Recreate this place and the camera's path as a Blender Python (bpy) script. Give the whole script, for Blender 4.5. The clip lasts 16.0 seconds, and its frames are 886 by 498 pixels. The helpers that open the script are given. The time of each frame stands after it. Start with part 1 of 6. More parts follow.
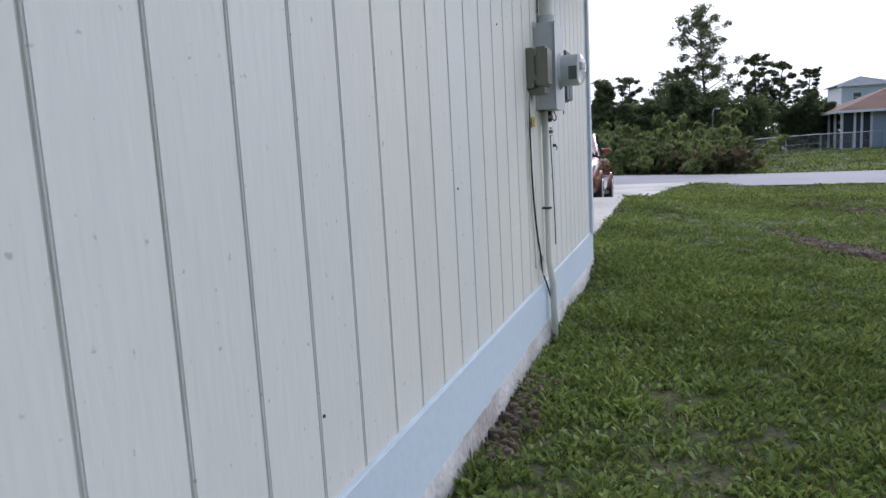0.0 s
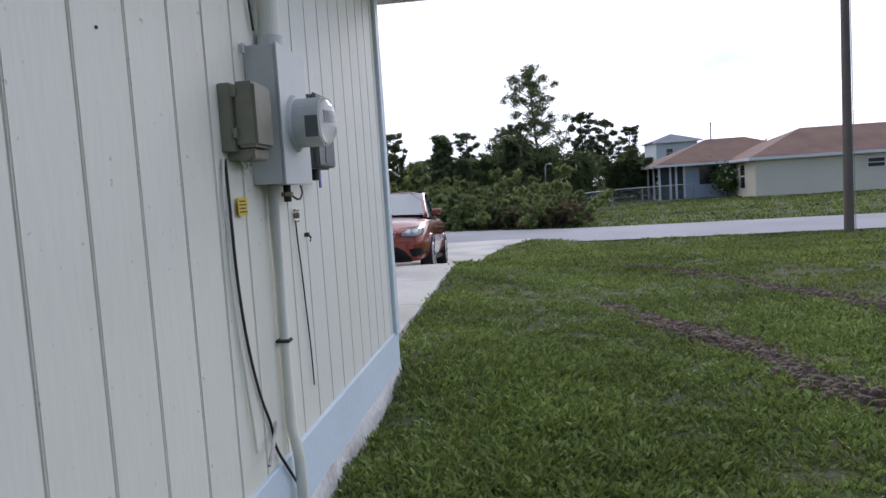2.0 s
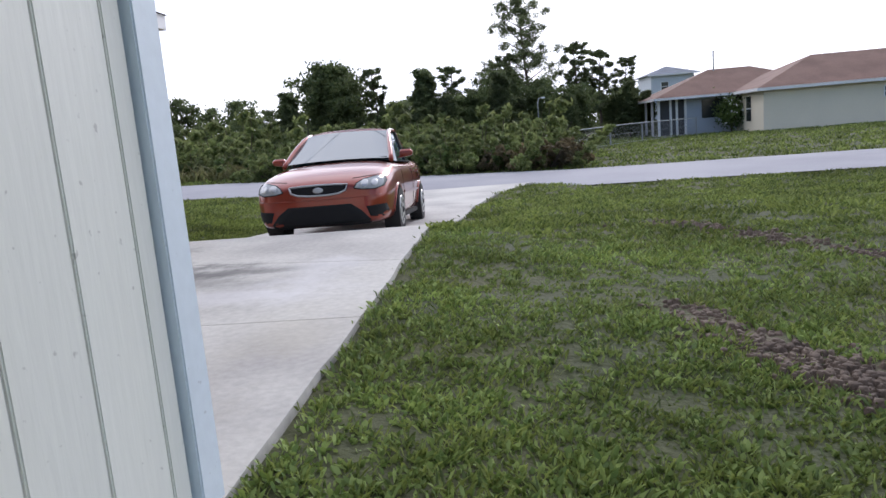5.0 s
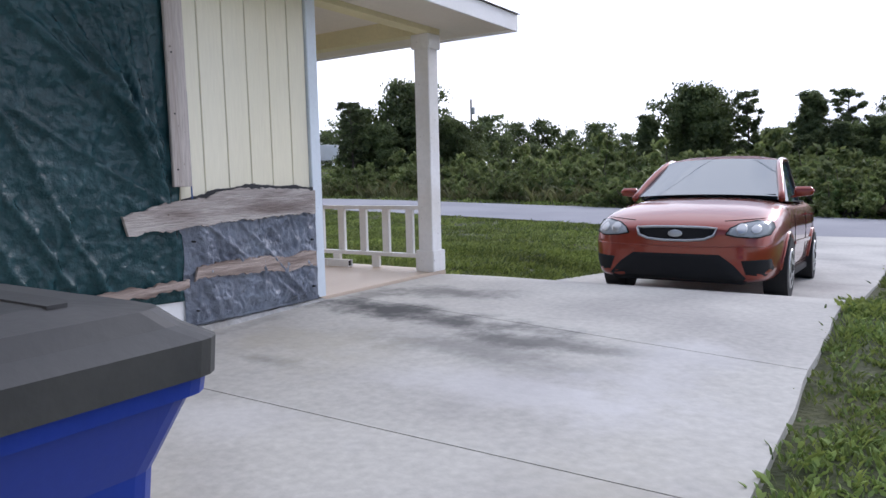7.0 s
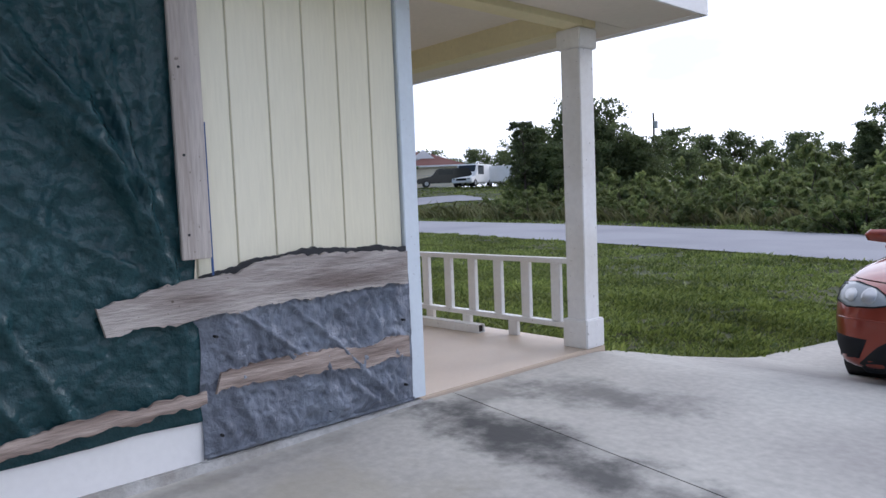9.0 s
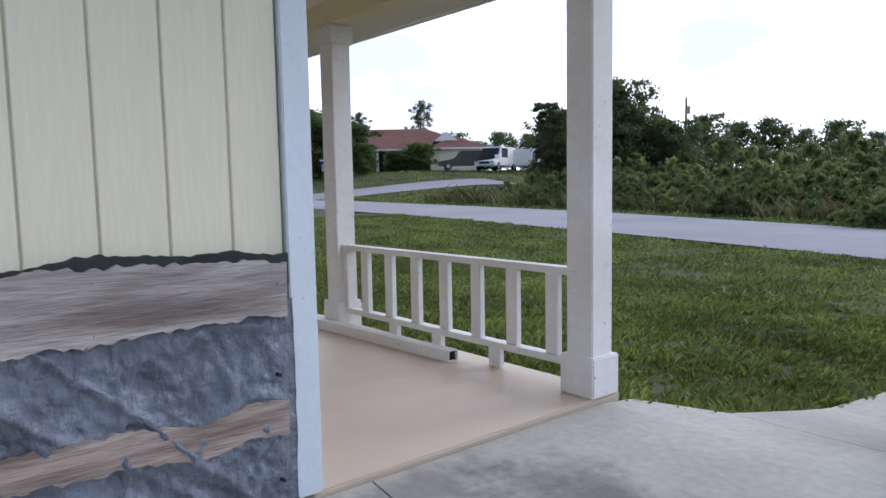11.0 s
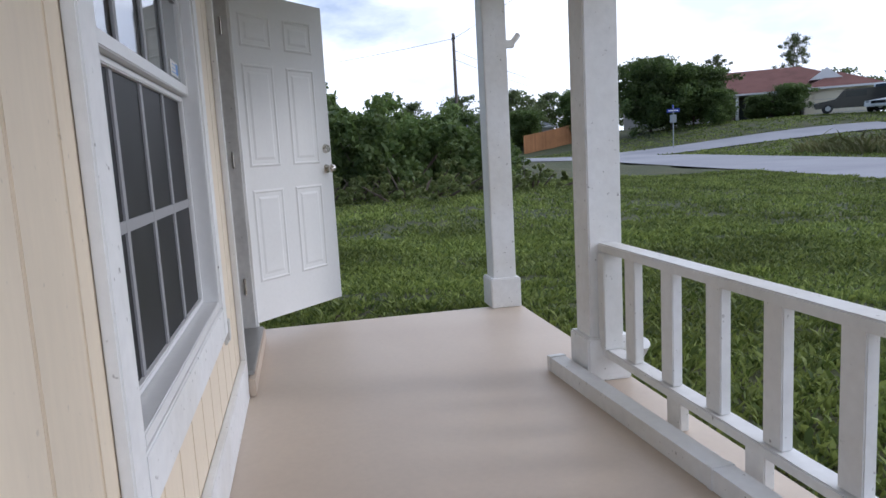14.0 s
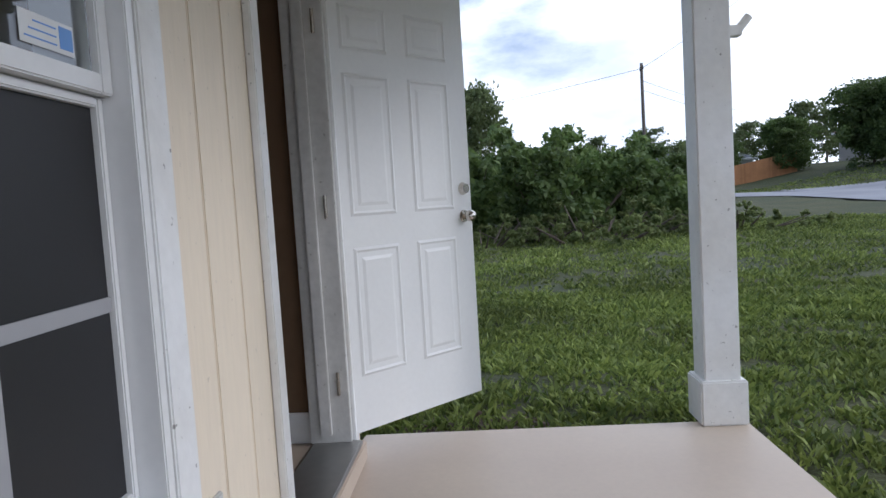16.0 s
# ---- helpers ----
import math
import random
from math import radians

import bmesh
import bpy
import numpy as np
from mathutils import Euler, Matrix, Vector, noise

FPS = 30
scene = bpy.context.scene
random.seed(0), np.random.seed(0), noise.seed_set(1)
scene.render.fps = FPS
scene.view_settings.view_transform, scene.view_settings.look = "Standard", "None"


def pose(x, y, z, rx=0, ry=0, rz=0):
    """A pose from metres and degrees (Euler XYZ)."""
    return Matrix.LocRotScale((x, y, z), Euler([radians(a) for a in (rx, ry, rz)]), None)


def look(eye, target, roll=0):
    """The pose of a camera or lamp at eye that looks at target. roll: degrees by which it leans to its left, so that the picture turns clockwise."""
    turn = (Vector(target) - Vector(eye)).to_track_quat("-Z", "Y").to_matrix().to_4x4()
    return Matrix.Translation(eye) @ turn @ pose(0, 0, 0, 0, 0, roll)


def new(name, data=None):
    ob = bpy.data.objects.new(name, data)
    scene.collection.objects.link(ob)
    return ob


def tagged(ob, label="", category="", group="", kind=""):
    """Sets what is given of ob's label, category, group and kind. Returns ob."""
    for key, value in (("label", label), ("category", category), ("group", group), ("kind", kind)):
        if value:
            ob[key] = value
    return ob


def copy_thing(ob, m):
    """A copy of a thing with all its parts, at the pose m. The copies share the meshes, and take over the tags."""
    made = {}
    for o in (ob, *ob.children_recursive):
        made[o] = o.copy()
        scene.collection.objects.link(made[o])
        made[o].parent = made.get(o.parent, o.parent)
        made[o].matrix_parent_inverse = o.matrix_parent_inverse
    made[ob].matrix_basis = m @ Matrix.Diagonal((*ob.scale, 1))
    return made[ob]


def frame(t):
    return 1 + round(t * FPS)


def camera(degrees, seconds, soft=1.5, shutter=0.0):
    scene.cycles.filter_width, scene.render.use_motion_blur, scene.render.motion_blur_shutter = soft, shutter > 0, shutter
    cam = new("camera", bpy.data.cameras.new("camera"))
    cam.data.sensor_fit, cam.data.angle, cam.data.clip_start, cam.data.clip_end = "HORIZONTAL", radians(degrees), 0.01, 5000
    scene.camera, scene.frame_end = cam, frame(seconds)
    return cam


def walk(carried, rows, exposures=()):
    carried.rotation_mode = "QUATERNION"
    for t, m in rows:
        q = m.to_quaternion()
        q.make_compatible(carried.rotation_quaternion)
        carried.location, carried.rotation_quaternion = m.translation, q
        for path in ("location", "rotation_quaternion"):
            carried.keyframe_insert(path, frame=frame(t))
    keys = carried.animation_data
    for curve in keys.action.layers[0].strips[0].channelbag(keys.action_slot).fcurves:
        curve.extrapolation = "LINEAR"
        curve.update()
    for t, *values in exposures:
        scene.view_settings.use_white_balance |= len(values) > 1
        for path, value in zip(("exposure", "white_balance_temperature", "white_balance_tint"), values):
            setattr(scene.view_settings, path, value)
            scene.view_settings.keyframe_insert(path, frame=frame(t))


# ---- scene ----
cam = camera(64.9, 16.0)
PATH = [
    (0, (0.418, -0.223, 1.102), (-0.227, 1.65, 0.824), -3.1),
    (0.5, (0.429, 0.084, 1.141), (-0.116, 2.002, 0.985), -2.7),
    (1, (0.493, 0.6, 1.128), (0.082, 2.554, 1.026), -3.3),
    (1.5, (0.551, 1.002, 1.182), (0.255, 2.974, 1.035), -4.1),
    (2, (0.547, 1.341, 1.223), (0.324, 3.323, 1.069), -3.7),
    (2.5, (0.59, 1.894, 1.205), (0.369, 3.877, 1.072), -5.4),
    (3, (0.573, 2.356, 1.221), (0.369, 4.342, 1.103), -6.1),
    (3.5, (0.514, 2.838, 1.215), (0.336, 4.819, 1.005), -5.2),
    (3.7, (0.539, 3.071, 1.2), (0.372, 5.05, 0.965), -5.5),
    (6, (0.281, 5.216, 1.129), (-0.059, 7.156, 0.783), -1.0),
    (6.3, (0.215, 5.455, 1.12), (-0.397, 7.335, 0.836), -1.5),
    (6.5, (0.124, 5.638, 1.094), (-0.653, 7.467, 0.869), -2.2),
    (7, (-0.101, 6.077, 1.166), (-1.201, 7.735, 0.96), -1.3),
    (7.5, (-0.266, 6.555, 1.161), (-1.615, 8.023, 1.004), -1.2),
    (8, (-0.548, 6.963, 1.241), (-2.021, 8.306, 1.081), -1.7),
    (8.5, (-0.813, 7.319, 1.358), (-2.324, 8.616, 1.176), -1.9),
    (9, (-0.933, 7.653, 1.356), (-2.418, 8.984, 1.218), -2.3),
    (9.2, (-0.971, 7.775, 1.358), (-2.437, 9.13, 1.23), -2.2),
    (11.3, (-1.997, 9.202, 1.332), (-3.562, 10.431, 1.123), -0.3),
    (11.5, (-2.106, 9.325, 1.341), (-3.720, 10.489, 1.14), -0.2),
    (12, (-2.388, 9.655, 1.375), (-4.11, 10.656, 1.199), -1.2),
    (12.5, (-2.566, 9.962, 1.389), (-4.366, 10.829, 1.297), -2.3),
    (13, (-2.985, 10.311, 1.333), (-4.852, 11.016, 1.197), -3.0),
    (13.5, (-3.267, 10.473, 1.352), (-5.174, 11.020, 1.098), -2.1),
    (14, (-3.530, 10.570, 1.333), (-5.473, 10.955, 1.059), -3.2),
    (14.5, (-3.897, 10.653, 1.363), (-5.867, 10.861, 1.086), -4.6),
    (15, (-4.305, 10.683, 1.375), (-6.286, 10.740, 1.106), -5.6),
    (15.5, (-4.670, 10.790, 1.381), (-6.660, 10.736, 1.183), -5.4),
    (16, (-4.946, 10.860, 1.360), (-6.937, 10.739, 1.216), -3.5),
]
EXPOSURES = [(0.0, 0.3, 5800, 19), (1.0, 0.18, 5800, 19), (2.0, 0.1, 5800, 19), (3.0, 0.12, 5850, 19), (3.5, 0.0, 5900, 19), (6.0, 0.62, 5900, 19), (6.5, 0.50, 5850, 19), (7.0, 0.3, 5700, 19), (8.0, 0.25, 5650, 19), (9.0, 0.22, 5600, 18), (12.5, 0.12, 5600, 16), (14.5, 0.15, 5500, 15), (15.5, 0.2, 5450, 14), (16.0, 0.12, 5500, 14)]
walk(cam, [(t, look(eye, target, roll)) for t, eye, target, roll in PATH], exposures=EXPOSURES)

# ---- world and light ----
SUN_AZ, SUN_EL = radians(12), radians(24)
world = bpy.data.worlds.new("sky")
scene.world = world
world.use_nodes = True
wn, wl = world.node_tree.nodes, world.node_tree.links
wn.clear()
w_out = wn.new("ShaderNodeOutputWorld")
w_bg = wn.new("ShaderNodeBackground")
w_sky = wn.new("ShaderNodeTexSky")
w_sky.sky_type, w_sky.sun_disc = "NISHITA", False
w_sky.sun_elevation, w_sky.sun_rotation = SUN_EL, SUN_AZ
w_sky.air_density, w_sky.dust_density = 1.0, 1.5
w_co = wn.new("ShaderNodeTexCoord")
w_map = wn.new("ShaderNodeMapping")
w_map.inputs["Scale"].default_value = (1.0, 1.0, 2.6)
w_noise = wn.new("ShaderNodeTexNoise")
w_noise.inputs["Scale"].default_value = 2.1
w_noise.inputs["Detail"].default_value = 9.0
w_noise.inputs["Roughness"].default_value = 0.58
# the cloud cover is thick towards +y and breaks up towards -x
w_sep = wn.new("ShaderNodeSeparateXYZ")
w_bias = wn.new("ShaderNodeMath")
w_bias.operation, w_bias.inputs[1].default_value = "MULTIPLY_ADD", 0.30
w_bias.inputs[2].default_value = 0.09
w_add = wn.new("ShaderNodeMath")
w_add.operation = "ADD"
w_ramp = wn.new("ShaderNodeValToRGB")
w_ramp.color_ramp.elements[0].position, w_ramp.color_ramp.elements[1].position = 0.44, 0.60
w_cloud = wn.new("ShaderNodeTexNoise")
w_cloud.inputs["Scale"].default_value, w_cloud.inputs["Detail"].default_value = 3.4, 6.0
w_grey = wn.new("ShaderNodeValToRGB")
w_grey.color_ramp.elements[0].position, w_grey.color_ramp.elements[0].color = 0.36, (7.4, 7.7, 8.3, 1)
w_grey.color_ramp.elements[1].position, w_grey.color_ramp.elements[1].color = 0.56, (11.5, 11.5, 11.3, 1)
w_mix = wn.new("ShaderNodeMix")
w_mix.data_type = "RGBA"
wl.new(w_co.outputs["Generated"], w_map.inputs["Vector"])
wl.new(w_map.outputs["Vector"], w_noise.inputs["Vector"])
wl.new(w_map.outputs["Vector"], w_cloud.inputs["Vector"])
wl.new(w_co.outputs["Generated"], w_sep.inputs[0])
wl.new(w_sep.outputs["Y"], w_bias.inputs[0])
wl.new(w_noise.outputs["Fac"], w_add.inputs[0])
wl.new(w_bias.outputs[0], w_add.inputs[1])
wl.new(w_add.outputs[0], w_ramp.inputs[0])
wl.new(w_cloud.outputs["Fac"], w_grey.inputs[0])
wl.new(w_ramp.outputs["Color"], w_mix.inputs["Factor"])
wl.new(w_sky.outputs["Color"], w_mix.inputs["A"])
wl.new(w_grey.outputs["Color"], w_mix.inputs["B"])
wl.new(w_mix.outputs["Result"], w_bg.inputs["Color"])
w_bg.inputs["Strength"].default_value = 0.12
wl.new(w_bg.outputs[0], w_out.inputs[0])

sun = new("sun", bpy.data.lights.new("sun", "SUN"))
sun.data.energy, sun.data.angle, sun.data.color = 0.9, radians(14), (1.0, 0.93, 0.84)
sun.matrix_basis = look((0, 0, 30), (-math.sin(SUN_AZ) * 30 * math.cos(SUN_EL), -30 * math.cos(SUN_AZ) * math.cos(SUN_EL), 30 - 30 * math.sin(SUN_EL)))


# ---- materials ----
def mat(name, color, rough=0.7, vary=0.12, big=0.8, fine=18.0, bump=0.15, metal=0.0, tint=None, spots=0.0, per_piece=0.0, stretch=(1, 1, 1), coat=0.0, distance=0.004):
    """A painted or natural surface: two scales of colour change, fine relief, and a tint in patches."""
    m = bpy.data.materials.new(name)
    m.use_nodes = True
    n, l = m.node_tree.nodes, m.node_tree.links
    b = n["Principled BSDF"]
    b.inputs["Roughness"].default_value, b.inputs["Metallic"].default_value = rough, metal
    if coat:
        b.inputs["Coat Weight"].default_value, b.inputs["Coat Roughness"].default_value = coat, 0.06
    co = n.new("ShaderNodeNewGeometry")
    mp = n.new("ShaderNodeMapping")
    mp.inputs["Scale"].default_value = stretch
    l.new(co.outputs["Position"], mp.inputs["Vector"])
    a, c = n.new("ShaderNodeTexNoise"), n.new("ShaderNodeTexNoise")
    for t, s, d in ((a, big, 5.0), (c, fine, 4.0)):
        t.inputs["Scale"].default_value, t.inputs["Detail"].default_value = s, d
        l.new(mp.outputs["Vector"], t.inputs["Vector"])
    base = n.new("ShaderNodeMix")
    base.data_type = "RGBA"
    ramp = n.new("ShaderNodeMapRange")
    ramp.inputs["From Min"].default_value, ramp.inputs["From Max"].default_value = 0.42, 0.68
    l.new(a.outputs["Fac"], ramp.inputs["Value"])
    l.new(ramp.outputs[0], base.inputs["Factor"])
    base.inputs["A"].default_value = (*color, 1)
    base.inputs["B"].default_value = (*(tint or [v * (1 - vary) for v in color]), 1)
    hsv = n.new("ShaderNodeHueSaturation")
    l.new(base.outputs["Result"], hsv.inputs["Color"])
    val = n.new("ShaderNodeMath")
    val.operation, val.inputs[1].default_value, val.inputs[2].default_value = "MULTIPLY_ADD", 2.2 * vary, 1 - 1.1 * vary
    l.new(c.outputs["Fac"], val.inputs[0])
    last = val
    if per_piece:
        info = n.new("ShaderNodeObjectInfo")
        more = n.new("ShaderNodeMath")
        more.operation, more.inputs[1].default_value = "MULTIPLY_ADD", per_piece
        l.new(info.outputs["Random"], more.inputs[0])
        l.new(val.outputs[0], more.inputs[2])
        last = more
    l.new(last.outputs[0], hsv.inputs["Value"])
    out = hsv.outputs["Color"]
    if spots:
        v = n.new("ShaderNodeTexNoise")
        v.inputs["Scale"].default_value, v.inputs["Detail"].default_value = 42.0, 2.0
        l.new(co.outputs["Position"], v.inputs["Vector"])
        r = n.new("ShaderNodeMapRange")
        r.inputs["From Min"].default_value, r.inputs["From Max"].default_value, r.inputs["To Max"].default_value = 0.70, 0.76, spots
        l.new(v.outputs["Fac"], r.inputs["Value"])
        sp = n.new("ShaderNodeMix")
        sp.data_type = "RGBA"
        sp.inputs["B"].default_value = (0.09, 0.07, 0.05, 1)
        l.new(r.outputs[0], sp.inputs["Factor"])
        l.new(out, sp.inputs["A"])
        out = sp.outputs["Result"]
    l.new(out, b.inputs["Base Color"])
    if bump:
        bp = n.new("ShaderNodeBump")
        bp.inputs["Strength"].default_value, bp.inputs["Distance"].default_value = bump, distance
        l.new(c.outputs["Fac"], bp.inputs["Height"])
        l.new(bp.outputs[0], b.inputs["Normal"])
    rv = n.new("ShaderNodeMath")
    rv.operation, rv.inputs[1].default_value, rv.inputs[2].default_value = "MULTIPLY_ADD", 0.2, rough - 0.1
    l.new(a.outputs["Fac"], rv.inputs[0])
    l.new(rv.outputs[0], b.inputs["Roughness"])
    return m


def stained(m, color, spots):
    """Adds soft-edged dirt of its own shape to m: spots of (x, y, radius x, radius y, strength) on the ground."""
    n, l = m.node_tree.nodes, m.node_tree.links
    b = n["Principled BSDF"]
    src = b.inputs["Base Color"].links[0].from_socket
    geo = n.new("ShaderNodeNewGeometry")
    nz = n.new("ShaderNodeTexNoise")
    nz.inputs["Scale"].default_value, nz.inputs["Detail"].default_value, nz.inputs["Roughness"].default_value = 2.6, 8.0, 0.65
    l.new(geo.outputs["Position"], nz.inputs["Vector"])
    for x, y, rx, ry, k in spots:
        mp = n.new("ShaderNodeMapping")
        mp.vector_type = "TEXTURE"
        mp.inputs["Location"].default_value, mp.inputs["Scale"].default_value = (x, y, 0), (rx, ry, 100)
        l.new(geo.outputs["Position"], mp.inputs["Vector"])
        ln = n.new("ShaderNodeVectorMath")
        ln.operation = "LENGTH"
        l.new(mp.outputs["Vector"], ln.inputs[0])
        ad = n.new("ShaderNodeMath")
        ad.operation, ad.inputs[1].default_value = "MULTIPLY_ADD", 2.4
        l.new(nz.outputs["Fac"], ad.inputs[0])
        l.new(ln.outputs["Value"], ad.inputs[2])
        r = n.new("ShaderNodeMapRange")
        r.interpolation_type = "SMOOTHSTEP"
        r.inputs["From Min"].default_value, r.inputs["From Max"].default_value = 2.2, 1.25
        r.inputs["To Min"].default_value, r.inputs["To Max"].default_value = 0.0, k
        l.new(ad.outputs[0], r.inputs["Value"])
        mx = n.new("ShaderNodeMix")
        mx.data_type = "RGBA"
        mx.inputs["B"].default_value = (*color, 1)
        l.new(r.outputs[0], mx.inputs["Factor"])
        l.new(src, mx.inputs["A"])
        src = mx.outputs["Result"]
    l.new(src, b.inputs["Base Color"])
    return m


def glassy(name, color, rough=0.03, alpha=1.0, transmission=0.0):
    m = bpy.data.materials.new(name)
    m.use_nodes = True
    b = m.node_tree.nodes["Principled BSDF"]
    b.inputs["Base Color"].default_value, b.inputs["Roughness"].default_value = (*color, 1), rough
    b.inputs["Alpha"].default_value, b.inputs["Transmission Weight"].default_value = alpha, transmission
    return m


SIDING = mat("siding_paint", (0.72, 0.73, 0.68), 0.55, 0.05, 0.5, 60, 0.25, tint=(0.73, 0.71, 0.60), spots=0.35, per_piece=0.04, stretch=(1, 1, 0.12))
SIDING_CREAM = mat("cream_siding_paint", (0.76, 0.73, 0.58), 0.6, 0.06, 0.6, 55, 0.25, tint=(0.74, 0.70, 0.53), per_piece=0.03, stretch=(1, 1, 0.12))
SIDING_PEACH = mat("peach_siding_paint", (0.80, 0.70, 0.55), 0.6, 0.06, 0.7, 50, 0.25, tint=(0.78, 0.67, 0.51), spots=0.2, stretch=(1, 1, 0.15))
# siding hues darkened: the shade inside the grooves is put into the backing colour
BACKING = mat("shaded_groove_backing", (0.58, 0.58, 0.54), 0.8, 0.2)
BACKING_CREAM = mat("cream_shaded_groove_backing", (0.56, 0.53, 0.40), 0.8, 0.2)
BACKING_PEACH = mat("peach_shaded_groove_backing", (0.52, 0.42, 0.29), 0.8, 0.2)
WHITE = mat("white_trim_paint", (0.80, 0.80, 0.80), 0.5, 0.05, 1.2, 30, 0.2, tint=(0.75, 0.75, 0.73))
WHITE_WORN = mat("worn_white_paint", (0.80, 0.80, 0.79), 0.55, 0.08, 1.5, 26, 0.3, tint=(0.70, 0.68, 0.63), spots=0.6)
# white corner trim; bluish light from the sky is painted into the colour
CORNER = mat("sky_shaded_white_trim_paint", (0.68, 0.75, 0.81), 0.5, 0.06, 1.2, 30, 0.2, tint=(0.62, 0.70, 0.76), spots=0.25)
# white paint, with the blue cast of open shade mixed into its colour
BAND = mat("white_footing_paint_in_shade", (0.62, 0.72, 0.80), 0.6, 0.06, 1.1, 24, 0.3)
FOOTING = mat("rough_footing_concrete", (0.50, 0.50, 0.49), 0.9, 0.3, 3.0, 30, 0.8, tint=(0.30, 0.28, 0.25), distance=0.012)
SOFFIT = mat("soffit_paint", (0.74, 0.69, 0.60), 0.7, 0.06, 1.0, 26, 0.15)
BEAM = mat("pale_yellow_beam_paint", (0.74, 0.68, 0.42), 0.6, 0.08, 1.5, 26, 0.2, spots=0.2)
SHINGLE = mat("brown_shingle", (0.13, 0.10, 0.09), 0.9, 0.35, 1.0, 25, 0.6, per_piece=0.3)
CONCRETE = mat("driveway_concrete", (0.49, 0.475, 0.43), 0.85, 0.22, 0.9, 22, 0.5, tint=(0.36, 0.345, 0.32))
stained(CONCRETE, (0.07, 0.07, 0.068), [(-3.35, 10.15, 0.95, 0.34, 1.0), (-2.6, 10.02, 1.0, 0.24, 0.9), (-1.75, 9.75, 0.9, 0.2, 0.7), (-3.25, 11.0, 0.8, 0.42, 0.7), (-3.85, 10.5, 0.25, 0.5, 0.5), (-2.2, 9.45, 1.0, 0.32, 0.45), (-3.9, 8.6, 0.12, 1.8, 0.4), (-3.1, 8.75, 0.35, 0.16, 0.5)])
stained(CONCRETE, (0.40, 0.37, 0.29), [(-3.2, 9.1, 1.0, 0.7, 0.6), (-3.3, 7.4, 0.8, 0.8, 0.55), (-1.2, 6.9, 0.7, 0.7, 0.5), (-0.8, 8.0, 0.5, 0.9, 0.35), (-2.0, 7.2, 0.7, 0.5, 0.4)])
stained(CONCRETE, (0.62, 0.61, 0.60), [(-1.6, 8.9, 1.1, 0.4, 0.5), (-1.1, 9.6, 0.4, 1.1, 0.5), (-2.6, 8.0, 0.8, 0.3, 0.4)])
PORCH = mat("tan_porch_paint", (0.59, 0.49, 0.385), 0.45, 0.05, 0.8, 40, 0.12, tint=(0.53, 0.435, 0.345))
ASPHALT = mat("grey_worn_asphalt", (0.30, 0.30, 0.32), 0.9, 0.14, 0.3, 30, 0.5, tint=(0.25, 0.25, 0.27))
# soil kept very dark: its colour carries the shadow between the leaves
SOIL = mat("shade_darkened_lawn_soil", (0.046, 0.056, 0.018), 0.95, 0.55, 0.5, 26.0, 1.0, tint=(0.080, 0.080, 0.032), distance=0.02)
stained(SOIL, (0.16, 0.125, 0.09), [(1.55, 8.1, 0.35, 0.6, 0.8), (2.0, 7.1, 0.35, 0.7, 0.8), (2.3, 6.2, 0.3, 0.6, 0.7), (2.7, 11.0, 0.4, 1.2, 0.6), (-0.2, 2.6, 0.3, 0.5, 0.9), (0.0, 4.2, 0.25, 0.8, 0.5), (-8.7, 10.6, 0.45, 0.6, 0.9)])


# ---- builders ----
def part(name, bm, material, parent=None, label="", smooth=False):
    """Links a bmesh as one mesh object, under parent if given."""
    me = bpy.data.meshes.new(name)
    bm.to_mesh(me)
    bm.free()
    if smooth:
        me.polygons.foreach_set("use_smooth", [True] * len(me.polygons))
    me.materials.append(material)
    ob = new(name, me)
    ob.parent = parent
    if label:
        ob["label"] = label
    return ob


def thing(name, label, category, at=(0, 0, 0), turn=0.0, group=""):
    ob = tagged(new(name), label, category, group)
    ob.empty_display_size = 0.1
    ob.matrix_basis = pose(*at, 0, 0, turn)
    return ob


def box(x0, x1, y0, y1, z0, z1, bevel=0.0, bm=None):
    own = bm is None
    bm = bmesh.new() if own else bm
    r = bmesh.ops.create_cube(bm, size=1.0, matrix=Matrix.LocRotScale(((x0 + x1) / 2, (y0 + y1) / 2, (z0 + z1) / 2), None, (abs(x1 - x0), abs(y1 - y0), abs(z1 - z0))))
    if bevel:
        edges = list({e for v in r["verts"] for e in v.link_edges})
        bmesh.ops.bevel(bm, geom=edges, offset=bevel, segments=2, affect="EDGES")
    return bm


def rod(a, b, r0, r1=None, sides=12, bm=None):
    """A tapered rod from a to b."""
    bm = bmesh.new() if bm is None else bm
    a, b = Vector(a), Vector(b)
    m = Matrix.Translation((a + b) / 2) @ (b - a).to_track_quat("Z", "Y").to_matrix().to_4x4()
    bmesh.ops.create_cone(bm, cap_ends=True, segments=sides, radius1=r0, radius2=r0 if r1 is None else r1, depth=(b - a).length, matrix=m)
    return bm


